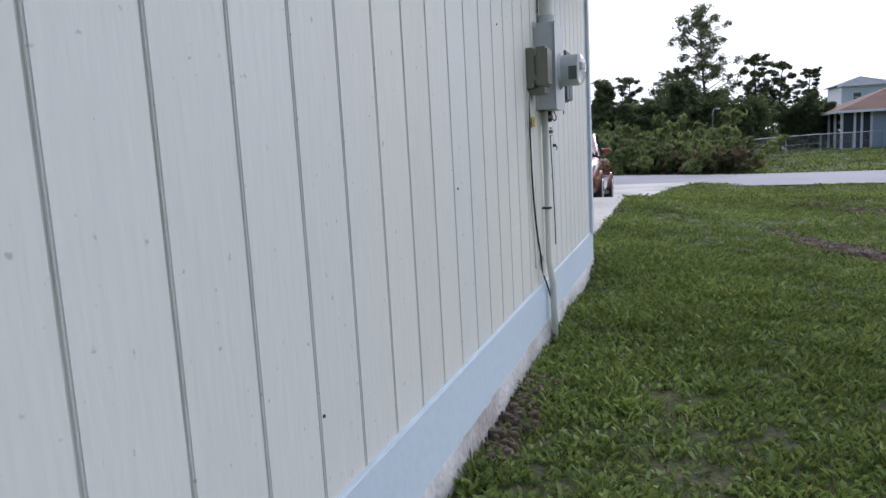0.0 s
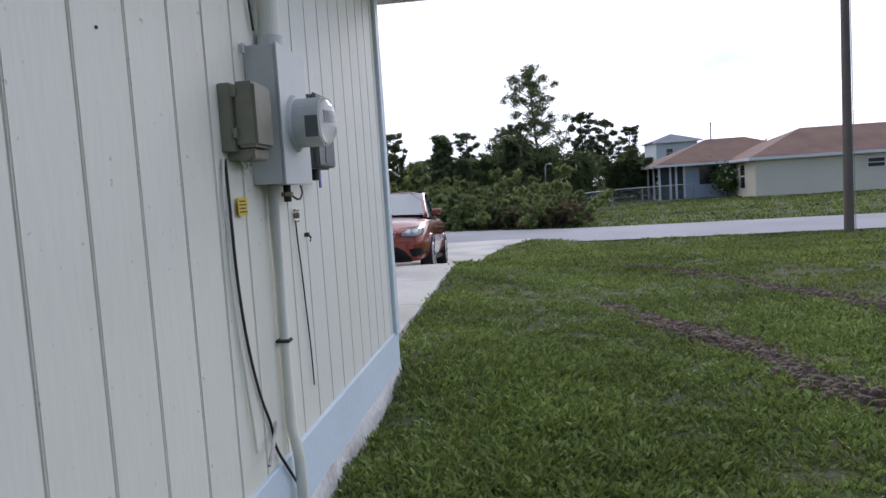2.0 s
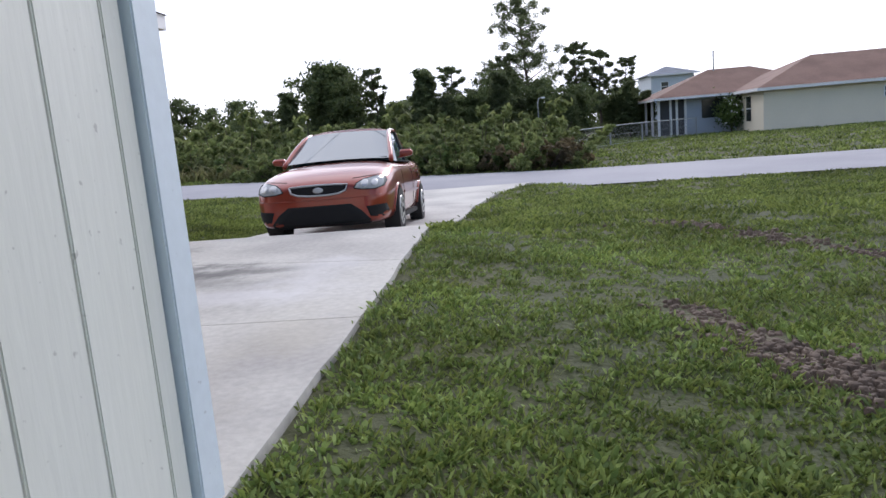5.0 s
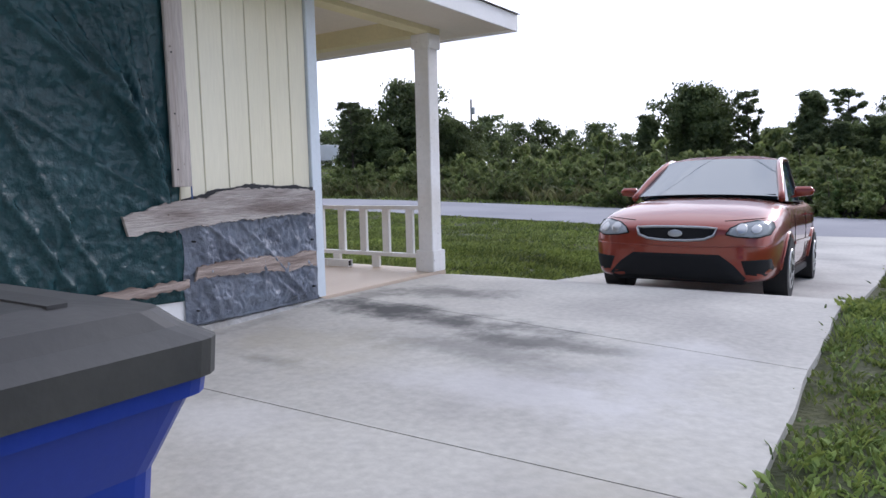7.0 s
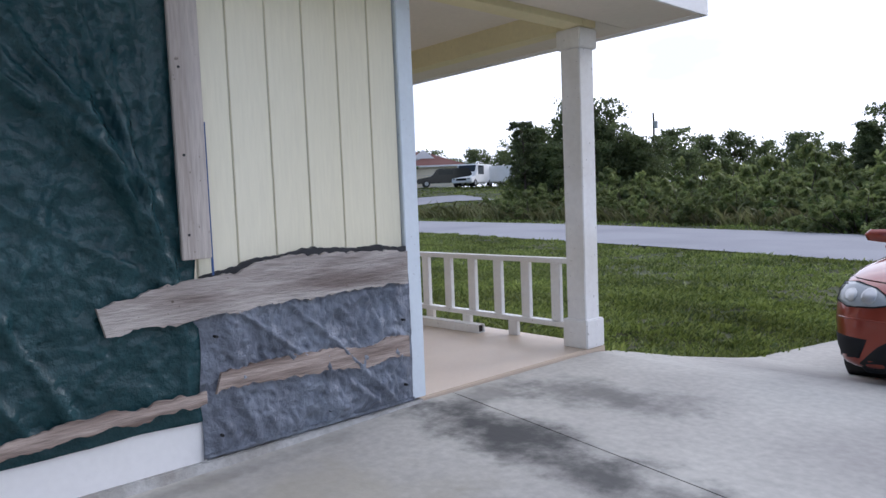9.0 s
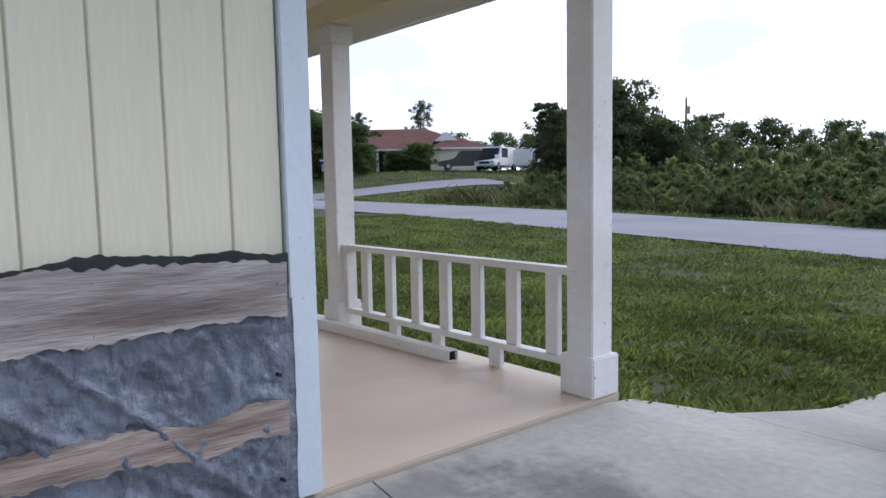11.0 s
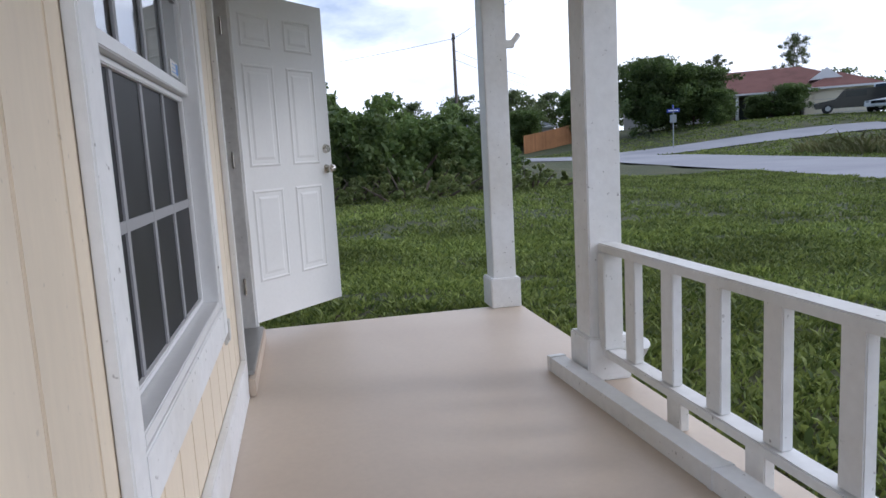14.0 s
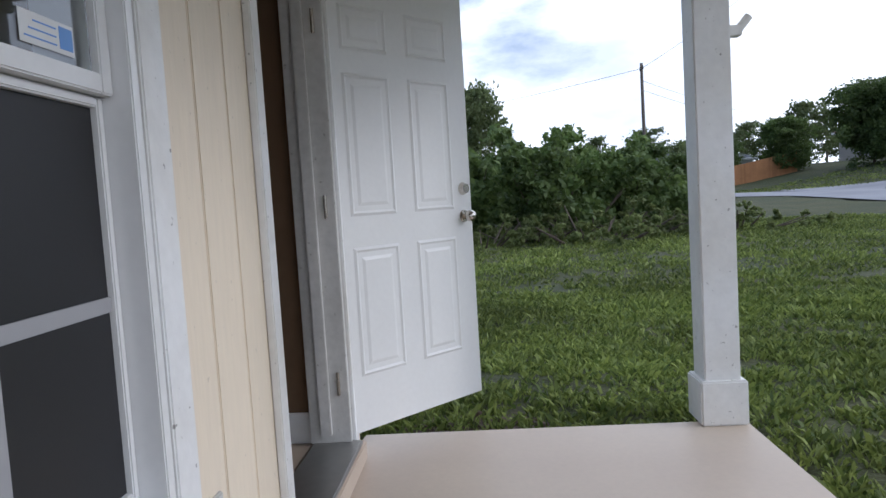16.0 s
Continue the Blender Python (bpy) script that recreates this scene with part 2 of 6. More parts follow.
def tube(points, r, sides=8, bm=None, smooth_steps=0):
    """A bent tube of even or given radii through points."""
    bm = bmesh.new() if bm is None else bm
    pts = [Vector(p) for p in points]
    for _ in range(smooth_steps):
        nxt = [pts[0]]
        for p, q in zip(pts, pts[1:]):
            nxt += [p * 0.75 + q * 0.25, p * 0.25 + q * 0.75]
        pts = nxt + [pts[-1]]
    rs = r if isinstance(r, (list, tuple)) else [r] * len(pts)
    if len(rs) != len(pts):
        rs = list(np.interp(np.linspace(0, 1, len(pts)), np.linspace(0, 1, len(rs)), rs))
    rings = []
    for i, p in enumerate(pts):
        d = (pts[min(i + 1, len(pts) - 1)] - pts[max(i - 1, 0)]).normalized()
        q = d.to_track_quat("Z", "Y")
        rings.append([bm.verts.new(p + q @ Vector((math.cos(k / sides * math.tau) * rs[i], math.sin(k / sides * math.tau) * rs[i], 0))) for k in range(sides)])
    for a, b in zip(rings, rings[1:]):
        for k in range(sides):
            bm.faces.new((a[k], a[(k + 1) % sides], b[(k + 1) % sides], b[k]))
    bm.faces.new(rings[0][::-1])
    bm.faces.new(rings[-1])
    return bm


def prism(outline, z0, z1, axis="z"):
    """A flat outline given thickness along an axis."""
    bm = bmesh.new()
    put = {"z": lambda a, b, c: (a, b, c), "y": lambda a, b, c: (a, c, b), "x": lambda a, b, c: (c, a, b)}[axis]
    low = [bm.verts.new(put(a, b, z0)) for a, b in outline]
    top = [bm.verts.new(put(a, b, z1)) for a, b in outline]
    bm.faces.new(low[::-1])
    bm.faces.new(top)
    for i in range(len(low)):
        j = (i + 1) % len(low)
        bm.faces.new((low[i], low[j], top[j], top[i]))
    bmesh.ops.recalc_face_normals(bm, faces=bm.faces)
    return bm


def mesh_of(name, verts, faces, material, parent=None, label="", smooth=False):
    me = bpy.data.meshes.new(name)
    me.from_pydata(verts, [], faces)
    me.materials.append(material)
    if smooth:
        me.polygons.foreach_set("use_smooth", [True] * len(me.polygons))
    ob = new(name, me)
    ob.parent = parent
    if label:
        ob["label"] = label
    return ob


# ---- ground ----
def away(yaw, dist, eye=(0.5, 2.8)):
    """A place seen from the walk's start in a compass direction (left of +y) at a distance."""
    a = radians(yaw)
    return eye[0] - math.sin(a) * dist, eye[1] + math.cos(a) * dist


def ramp(v, a, b):
    t = min(1.0, max(0.0, (v - a) / (b - a)))
    return t * t * (3 - 2 * t)


def road_near(x):
    """The near edge of the road, which bends away towards the west."""
    return 22.0 - 0.11 * max(x, -42.0) + 0.25 * min(0.0, x + 42.0)


def road_z(x):
    return float(np.interp(x, [-65, -40, -19, -9, -2, 3, 10], [0.50, 0.42, 0.20, -0.02, -0.24, -0.37, -0.38]))


def ground_z(x, y):
    """Height of the lot: near level by the house, falling to the road on the east, rising to the west and beyond the road."""
    d = y - road_near(x)
    side = ramp(x, -3.0, -6.0)
    z = 0.11 * side + 0.27 * ramp(x, -9.5, -20.0) - 0.05 * ramp(x, 0.2, 2.0)
    w = ramp(d, -10.5, -1.5)
    z = z * (1 - w) + (road_z(x) - 0.03) * w
    z += 0.2 * ramp(d, 8.0, 24.0) * ramp(x, -2, 8) + 2.1 * ramp(d, 6.8, 24.0) * ramp(x, -28, -50)
    if 5.0 < y < 23 and x > -4.6:
        away_from = max(x - drive_right(y), drive_left(y) - x, 0.0)
        w = math.exp(-((away_from / 0.9) ** 2)) * ramp(y, 5.0, 6.2)
        z = z * (1 - w) + (drive_z(y) - 0.03) * w
    z -= 0.05 * math.exp(-((d + 2.2) / 1.2) ** 2) * (0.0 if -4 < x < 1.2 else 1.0)
    return z


def drive_z(y):
    return float(np.interp(y, [0, 5.9, 9.0, 10.2, 11.9, 12.4, 13.4, 15.9, 19.0, 22.5], [0.12, 0.13, 0.155, 0.19, 0.185, 0.12, -0.065, -0.205, -0.235, -0.24]))


def drive_left(y):
    return float(np.interp(y, [5.9, 12.25, 12.26, 15.4, 18.5, 22.6], [-4.03, -4.03, -3.62, -3.35, -3.3, -4.3]))


def drive_right(y):
    return float(np.interp(y, [5.9, 12.2, 17.2, 19.6, 21.4, 22.6], [-0.47, -0.45, -0.27, 0.10, 0.62, 1.1]))


def on_drive(x, y, pad=0.0):
    return 5.9 < y < 22.5 and drive_left(y) - pad < x < drive_right(y) + pad


def on_house(x, y, pad=0.0):
    return (x < -0.31 + pad and y < 5.92 + pad and x > -9) or (-8.42 - pad < x < -4.0 + pad and y < 12.1 + pad)


def side_middle(y):
    return -49.0 + (y - 33) * 0.62


def on_road(x, y):
    d = y - road_near(x)
    if 0 < d < 6.6:
        return True
    return d >= 6.6 and y < 47 and abs(x - side_middle(y)) < (2.2 + 3.0 * math.exp(-(d - 6.6) / 2.0))


def axis_steps(stops):
    out = []
    for (a, b, n) in stops:
        out += list(np.linspace(a, b, n, endpoint=False))
    return out + [stops[-1][1]]


gx = axis_steps([(-2500, -200, 8), (-200, -60, 14), (-60, -14, 56), (-14, 10, 96), (10, 40, 26), (40, 200, 12), (200, 2500, 8)])
gy = axis_steps([(-2500, -100, 6), (-100, -4, 10), (-4, 24, 100), (24, 24.01, 1), (24.01, 45, 34), (45, 100, 24), (100, 300, 8), (300, 2500, 6)])
gverts = []
for y in gy:
    for x in gx:
        z = ground_z(x, y)
        z += 0.035 * noise.noise(Vector((x * 0.9, y * 0.9, 0))) + 0.02 * noise.noise(Vector((x * 2.7, y * 2.7, 3)))
        if on_drive(x, y, 0.0):
            z = min(z, drive_z(y) - 0.05)
        if on_house(x, y, 0.1):
            z = min(z, 0.0)
        if on_road(x, y):
            z = min(z, road_z(x) - 0.10) if y - road_near(x) < 6.6 else z - 0.06
        gverts.append((x, y, z))
nx = len(gx)
gfaces = [(j * nx + i, j * nx + i + 1, (j + 1) * nx + i + 1, (j + 1) * nx + i) for j in range(len(gy) - 1) for i in range(nx - 1)]
ground = tagged(mesh_of("ground", gverts, gfaces, SOIL, smooth=True), "mown green lawn soil with bare patches", "lawn", kind="structure")

# road and side street
rv, rf = [], []
rx = axis_steps([(-900, -100, 10), (-100, 60, 64), (60, 900, 10)])
for x in rx:
    for k in range(6):
        rv.append((x, road_near(x) + 6.6 * k / 5 + 0.10 * noise.noise(Vector((x * 0.7, k, 0))), road_z(x) + 0.05 * math.sin(math.pi * k / 5)))
rf = [(i * 6 + k, (i + 1) * 6 + k, (i + 1) * 6 + k + 1, i * 6 + k + 1) for i in range(len(rx) - 1) for k in range(5)]
road = tagged(mesh_of("road", rv, rf, ASPHALT, smooth=True), "worn grey asphalt road past the lots", "road", kind="structure")
sv, sf = [], []
for j, y in enumerate(np.linspace(31.0, 47.0, 36)):
    c = side_middle(y)
    d = y - road_near(c) - 6.6
    half = 1.9 + 5.0 * math.exp(-max(d, 0) / 2.2)
    for k in range(5):
        xx = c + half * (k / 2 - 1)
        sv.append((xx, y, ground_z(xx, y) + 0.03 if d > 0.5 else road_z(xx) + 0.02))
sf = [(j * 5 + k, j * 5 + k + 1, (j + 1) * 5 + k + 1, (j + 1) * 5 + k) for j in range(35) for k in range(4)]
tagged(mesh_of("road_side", sv, sf, ASPHALT, smooth=True), "pale asphalt side street up to a house", "road", kind="structure")

# driveway of separate slabs with open joints
driveway = tagged(new("driveway"), "cracked pale concrete driveway with dark mildew stains", "driveway", kind="structure")
joints = [(5.9, 0), (8.22, 0), (9.86, -0.17), (12.42, 0), (15.2, 0), (18.2, 0), (20.6, 0), (22.45, 0)]
for (y0, slant0), (y1, slant1) in zip(joints, joints[1:]):
    bm = bmesh.new()
    rows = []
    for f in np.linspace(0, 1, 9):
        ym = (y0 + 0.004) * (1 - f) + (y1 - 0.004) * f
        slant = slant0 * (1 - f) + slant1 * f
        a, b = drive_left(ym), drive_right(ym)
        wob = 0.02 * noise.noise(Vector((0, ym * 2.0, 5)))
        cols = [a + (b + wob - a) * k / 8 for k in range(9)]
        rows.append([[bm.verts.new((x, ym + slant * (x + 0.5), drive_z(ym + slant * (x + 0.5)) + dz)) for x in cols] for dz in (0, -0.14)])
    for (t0, l0), (t1, l1) in zip(rows, rows[1:]):
        for k in range(8):
            bm.faces.new((t0[k], t0[k + 1], t1[k + 1], t1[k]))
        bm.faces.new((l0[0], t0[0], t1[0], l1[0]))
        bm.faces.new((t0[8], l0[8], l1[8], t1[8]))
    for t, l in (rows[0], rows[-1]):
        for k in range(8):
            bm.faces.new((t[k], t[k + 1], l[k + 1], l[k]))
    bmesh.ops.recalc_face_normals(bm, faces=bm.faces)
    part("slab", bm, CONCRETE, driveway, smooth=False)

# ---- house ----
W1, YG, W3, YF, XW = -0.313, 5.872, -4.04, 10.218, -8.15
TOP = 2.62


def plank_wall(name, label, along, fixed, outward, a, b, z0, z1, material, pitch=0.2032, skip=(), back=0.16, backing=BACKING):
    """A thick wall with grooved vertical boards on its outer side. along: 'y' for a wall in a plane of x, else 'x'."""
    lo, hi = fixed - outward * 0.007, fixed - outward * back
    sizes = (min(lo, hi), max(lo, hi))

    def slab(u0, u1, v0, v1):
        return box(*sizes, u0, u1, v0, v1) if along == "y" else box(u0, u1, *sizes, v0, v1)

    wall = None
    bm = bmesh.new()
    cuts = [(a, b, z0, z1)]
    for (u0, u1, v0, v1) in skip:
        rest = []
        for (p0, p1, q0, q1) in cuts:
            if u1 <= p0 or u0 >= p1 or v1 <= q0 or v0 >= q1:
                rest.append((p0, p1, q0, q1))
                continue
            rest += [c for c in ((p0, u0, q0, q1), (u1, p1, q0, q1), (max(p0, u0), min(p1, u1), q0, v0), (max(p0, u0), min(p1, u1), v1, q1)) if c[1] - c[0] > 0.002 and c[3] - c[2] > 0.002]
        cuts = rest
    for (p0, p1, q0, q1) in cuts:
        for s in (slab(p0, p1, q0, q1),):
            me = bpy.data.meshes.new("t")
            s.to_mesh(me)
            s.free()
            bm.from_mesh(me)
            bpy.data.meshes.remove(me)
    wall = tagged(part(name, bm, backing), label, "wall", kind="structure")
    shared = {}
    u = a
    while u < b - 0.02:
        e = min(u + pitch, b)
        spans = [(z0, z1)]
        for (u0, u1, v0, v1) in skip:
            if u1 > u + 0.03 and u0 < e - 0.03:
                spans = [p for q0, q1 in spans for p in ((q0, min(q1, v0)), (max(q0, v1), q1)) if p[1] - p[0] > 0.02]
        uu, ee = u, e
        for q0, q1 in spans:
            key = (round(ee - uu, 3), round(q0, 3), round(q1, 3))
            if key not in shared:
                w = ee - uu
                s = box(-0.010, 0.0, 0.004, w - 0.004, q0, q1, 0.003) if outward > 0 else box(0.0, 0.010, 0.004, w - 0.004, q0, q1, 0.003)
                if along == "x":
                    bmesh.ops.rotate(s, verts=s.verts, matrix=Matrix.Rotation(radians(90), 3, "Z"), cent=(0, 0, 0))
                shared[key] = bpy.data.meshes.new("siding_board")
                s.to_mesh(shared[key])
                s.free()
                shared[key].materials.append(material)
            ob = new("siding_board", shared[key])
            ob.parent = wall
            if along == "y":
                ob.location = (fixed, uu, 0)
            else:
                ob.location = (ee, fixed, 0)
        u = e
    return wall


wall_east = plank_wall("wall_east", "white grooved plywood siding with yellowed streaks", "y", W1, 1, -3.03, YG - 0.09, 0.345, TOP, SIDING)
part("corner_board", box(W1 - 0.10, W1 + 0.022, YG - 0.085, YG + 0.02, 0.33, TOP, 0.004), CORNER, wall_east, "white corner board with bluish sky light in its colour")
band = tagged(part("footing_band", box(W1 - 0.14, W1 + 0.012, -3.03, YG + 0.022, 0.10, 0.345, 0.004), BAND), "white painted band along the footing, its shade painted pale blue", "footing", kind="structure")
bm = bmesh.new()
fp = []
for i in range(180):
    y = -3.03 + (YG + 3.05) * i / 179
    fp.append([bm.verts.new((W1 + 0.010 + dx + 0.012 * noise.noise(Vector((y * 5, dz * 9, 1))), y, dz)) for dx, dz in ((0.004, 0.112 + 0.012 * noise.noise(Vector((y * 3, 0, 8)))), (0.012, 0.04), (0.03, -0.12))] + [bm.verts.new((W1 - 0.14, y, -0.12)), bm.verts.new((W1 - 0.14, y, 0.1))])
for p, q in zip(fp, fp[1:]):
    for k in range(5):
        bm.faces.new((p[k], q[k], q[(k + 1) % 5], p[(k + 1) % 5]))
bmesh.ops.recalc_face_normals(bm, faces=bm.faces)
tagged(part("footing", bm, FOOTING, smooth=True), "rough chipped grey concrete footing at the lawn", "footing", kind="structure")

wall_garage = plank_wall("wall_garage", "white grooved siding of the garage front", "x", YG, 1, W3 - 0.15, W1 - 0.10, 0.14, TOP, SIDING)
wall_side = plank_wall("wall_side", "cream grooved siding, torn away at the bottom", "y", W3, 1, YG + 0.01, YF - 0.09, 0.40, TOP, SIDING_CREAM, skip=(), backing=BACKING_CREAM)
WIN = (-6.22, -4.87, 0.80, 2.26)
DOOR = (-7.93, -6.97, 0.21, 2.40)
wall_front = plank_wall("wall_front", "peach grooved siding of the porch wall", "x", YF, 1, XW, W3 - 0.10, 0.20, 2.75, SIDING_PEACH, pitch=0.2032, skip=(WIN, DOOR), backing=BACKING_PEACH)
part("corner_board", box(W3 - 0.10, W3 + 0.022, YF - 0.085, YF + 0.022, 0.22, TOP, 0.004), CORNER, wall_side, "white corner board with bluish sky light in its colour")
tagged(part("footing_side", box(W3 - 0.15, W3 + 0.030, YG, YF, 0.0, 0.205, 0.006), FOOTING), "grey concrete footing at the driveway", "footing", kind="structure")
tagged(part("trim_side", box(W3 - 0.15, W3 + 0.018, YG, 8.93, 0.205, 0.425, 0.003), WHITE), "white board along the wall's foot", "trim", kind="structure")
# hidden walls close the house
tagged(part("wall_south", box(XW, W1, -3.2, -3.04, 0, TOP), SIDING), "plain white back wall", "wall", kind="structure")
tagged(part("wall_west", box(XW, XW + 0.15, -3.04, YF - 0.17, 0, TOP), SIDING_PEACH), "plain peach side wall", "wall", kind="structure")

# porch slab, step, beams, ceiling
slab = box(XW - 0.17, W3 - 0.004, YF - 0.01, 12.07, -0.1, 0.21, 0.008)
tagged(part("porch_floor", slab, PORCH), "smooth tan painted concrete porch floor", "porch floor", kind="structure")
tagged(part("ceiling", box(XW, W3 - 0.02, YF + 0.012, 11.85, 2.74, 2.78), SOFFIT), "plain pale porch ceiling", "ceiling", kind="structure")
for nm, dims in (("beam_front", (XW - 0.2, W3 + 0.02, 11.85, 12.01, 2.575, 2.78)), ("beam_east", (W3 - 0.14, W3 + 0.02, YF + 0.025, 11.848, 2.575, 2.78)), ("beam_west", (XW - 0.2, XW - 0.04, 9.6, 11.848, 2.575, 2.78))):
    tagged(part(nm, box(*dims, 0.004), BEAM), "pale yellow painted porch beam", "beam", kind="structure")
# soffits and fascias follow the eaves
EX, EY = 0.62, 0.45
SOF = [(W1 + EX, W1, -3.6, YG + EY), (W1, W3 + 0.62, YG + 0.02, YG + EY), (W3 + 0.025, W3 + 0.62, YG + EY, 12.02 + EY), (XW - 0.6, W3 + 0.02, 12.012, 12.02 + EY), (XW - 0.6, XW - 0.205, -3.6, 12.01)]
for i, (x0, x1, y0, y1) in enumerate(SOF):
    tagged(part("soffit_%d" % (i + 1), box(min(x0, x1), max(x0, x1), y0, y1, 2.62, 2.645), SOFFIT), "pale painted soffit under the eave", "soffit", kind="structure")
FAS = [(W1 + EX, W1 + EX + 0.02, -3.6, YG + EY + 0.02), (W3 + 0.64, W1 + EX, YG + EY, YG + EY + 0.02), (W3 + 0.62, W3 + 0.64, YG + EY, 12.02 + EY + 0.02), (XW - 0.62, W3 + 0.62, 12.02 + EY, 12.02 + EY + 0.02), (XW - 0.62, XW - 0.6, -3.6, 12.02 + EY)]
for i, (x0, x1, y0, y1) in enumerate(FAS):
    tagged(part("fascia_%d" % (i + 1), box(x0, x1, y0, y1, 2.595, 2.76, 0.003), WHITE), "white fascia board along the eave", "fascia", kind="structure")
# hip roofs
def hip(x0, x1, y0, y1, z, rise):
    bm = bmesh.new()
    w, d = x1 - x0, y1 - y0
    h = min(w, d) / 2
    c = [bm.verts.new(p) for p in ((x0, y0, z), (x1, y0, z), (x1, y1, z), (x0, y1, z))]
    if d >= w:
        r = [bm.verts.new((x0 + h, y0 + h, z + rise * h)), bm.verts.new((x0 + h, y1 - h, z + rise * h))]
        fs = ((c[0], c[1], r[0]), (c[1], c[2], r[1], r[0]), (c[2], c[3], r[1]), (c[3], c[0], r[0], r[1]))
    else:
        r = [bm.verts.new((x0 + h, y0 + h, z + rise * h)), bm.verts.new((x1 - h, y0 + h, z + rise * h))]
        fs = ((c[0], c[1], r[1], r[0]), (c[1], c[2], r[1]), (c[2], c[3], r[0], r[1]), (c[3], c[0], r[0]))
    for f in fs:
        bm.faces.new(f)
    bm.faces.new(c[::-1])
    return bm


tagged(part("roof_main", hip(XW - 0.65, W3 + 0.67, -3.6, 12.5, 2.762, 0.33), SHINGLE), "brown shingled hip roof", "roof", kind="structure")
tagged(part("roof_garage", hip(W3 - 3.0, W1 + EX + 0.05, -3.63, YG + EY + 0.05, 2.765, 0.33), SHINGLE), "brown shingled hip roof", "roof", kind="structure")

# ---- porch posts and railing ----
PY = 11.945


def porch_post(x):
    post = thing("porch_post", "white square wooden porch post with boxed base and cap", "post", (x, PY, 0.21), group="porch posts")
    part("shaft", box(-0.086, 0.086, -0.084, 0.084, 0.20, 2.22, 0.006), WHITE_WORN, post)
    part("base", box(-0.112, 0.112, -0.110, 0.110, 0.0, 0.215, 0.008), WHITE_WORN, post)
    part("cap", box(-0.108, 0.108, -0.106, 0.106, 2.22, 2.362, 0.008), WHITE_WORN, post)
    return post


posts = [porch_post(x) for x in (-4.15, -6.64, -8.34)]
railing = thing("porch_railing", "low white wooden railing with flat balusters between posts", "railing", (0, PY + 0.005, 0.21))
RX0, RX1 = -6.553, -4.237
part("top_rail", box(RX0, RX1, -0.045, 0.045, 0.625, 0.665, 0.005), WHITE_WORN, railing)
part("bottom_rail", box(RX0, RX1, -0.040, 0.040, 0.125, 0.165, 0.005), WHITE_WORN, railing)
part("end_block", box(RX0 + 0.002, RX0 + 0.07, -0.05, 0.04, 0.166, 0.624, 0.004), WHITE_WORN, railing)
for k in range(7):
    x = -6.285 + k * 0.3135
    part("baluster", box(x - 0.045, x + 0.045, -0.021, 0.021, 0.166, 0.624, 0.004), WHITE_WORN, railing)
for x in (-5.93, -5.43, -4.87):
    part("foot", box(x - 0.05, x + 0.05, -0.02, 0.02, 0.0, 0.124, 0.004), WHITE_WORN, railing)
DARK = mat("hollow_shade_black", (0.02, 0.015, 0.015), 0.9, 0.2)
spout = thing("downspout", "white metal downspout section lying on the porch floor", "downspout", (-6.80, 11.765, 0.21), turn=2.4)
bm = bmesh.new()
L = 1.66
prof_o = [(-0.04, 0.002), (0.04, 0.002), (0.04, 0.075), (-0.04, 0.075)]
prof_i = [(-0.034, 0.008), (0.034, 0.008), (0.034, 0.069), (-0.034, 0.069)]
for prof, flip in ((prof_o, 1), (prof_i, -1)):
    r0 = [bm.verts.new((0, a, b)) for a, b in prof]
    r1 = [bm.verts.new((L, a, b)) for a, b in prof]
    for k in range(4):
        bm.faces.new((r0[k], r0[(k + 1) % 4], r1[(k + 1) % 4], r1[k]))
    if flip == 1:
        ends = (r0, r1)
    else:
        for o, i in zip(ends, (r0, r1)):
            for k in range(4):
                bm.faces.new((o[k], o[(k + 1) % 4], i[(k + 1) % 4], i[k]))
bmesh.ops.recalc_face_normals(bm, faces=bm.faces)
part("pipe", bm, WHITE_WORN, spout)
# black block added inside the pipe's end as its inner shade
part("hollow_shade", box(1.60, 1.64, -0.033, 0.033, 0.009, 0.068), DARK, spout)
for x in (0.02, 1.34):
    part("strap", box(x, x + 0.03, -0.044, 0.044, 0.0, 0.079, 0.003), WHITE_WORN, spout)
tap = thing("hose_bib", "white plastic hose fitting on the far side of the post", "fitting", (-6.62, 12.03, 0.37))
part("pipe", rod((0, 0, 0), (0.13, 0.05, 0.0), 0.022), WHITE, tap)
part("cap", rod((0.11, 0.05, -0.03), (0.16, 0.05, 0.03), 0.035), WHITE, tap)
lamp_arm = thing("post_bracket", "small white bracket on the far porch post", "bracket", (-8.34, 12.004, 2.05))
part("arm", box(-0.03, 0.03, 0.0, 0.10, -0.02, 0.03, 0.004), WHITE_WORN, lamp_arm)
part("tip", rod((0, 0.08, 0.0), (0, 0.14, 0.07), 0.02), WHITE_WORN, lamp_arm)

# ---- front door ----
DOORP = mat("white_door_paint", (0.80, 0.80, 0.78), 0.4, 0.03, 1.5, 40, 0.08)
JAMB = mat("grey_white_jamb", (0.62, 0.61, 0.58), 0.6, 0.14, 2.0, 30, 0.3, spots=0.4)
CHROME = mat("satin_nickel", (0.62, 0.58, 0.52), 0.25, 0.05, metal=1.0, bump=0.0)
INNER = mat("brown_room_paint", (0.18, 0.11, 0.06), 0.8, 0.1)
TILE = mat("beige_floor_tile", (0.45, 0.36, 0.27), 0.5, 0.1)
ALU = mat("aluminium_threshold", (0.45, 0.45, 0.44), 0.4, 0.1, metal=1.0)
d0, d1, dz0, dz1 = DOOR[0], DOOR[1], 0.335, 2.375
frame_ob = tagged(new("door_1"), "open doorway with worn white jambs and threshold", "doorway", kind="structure")
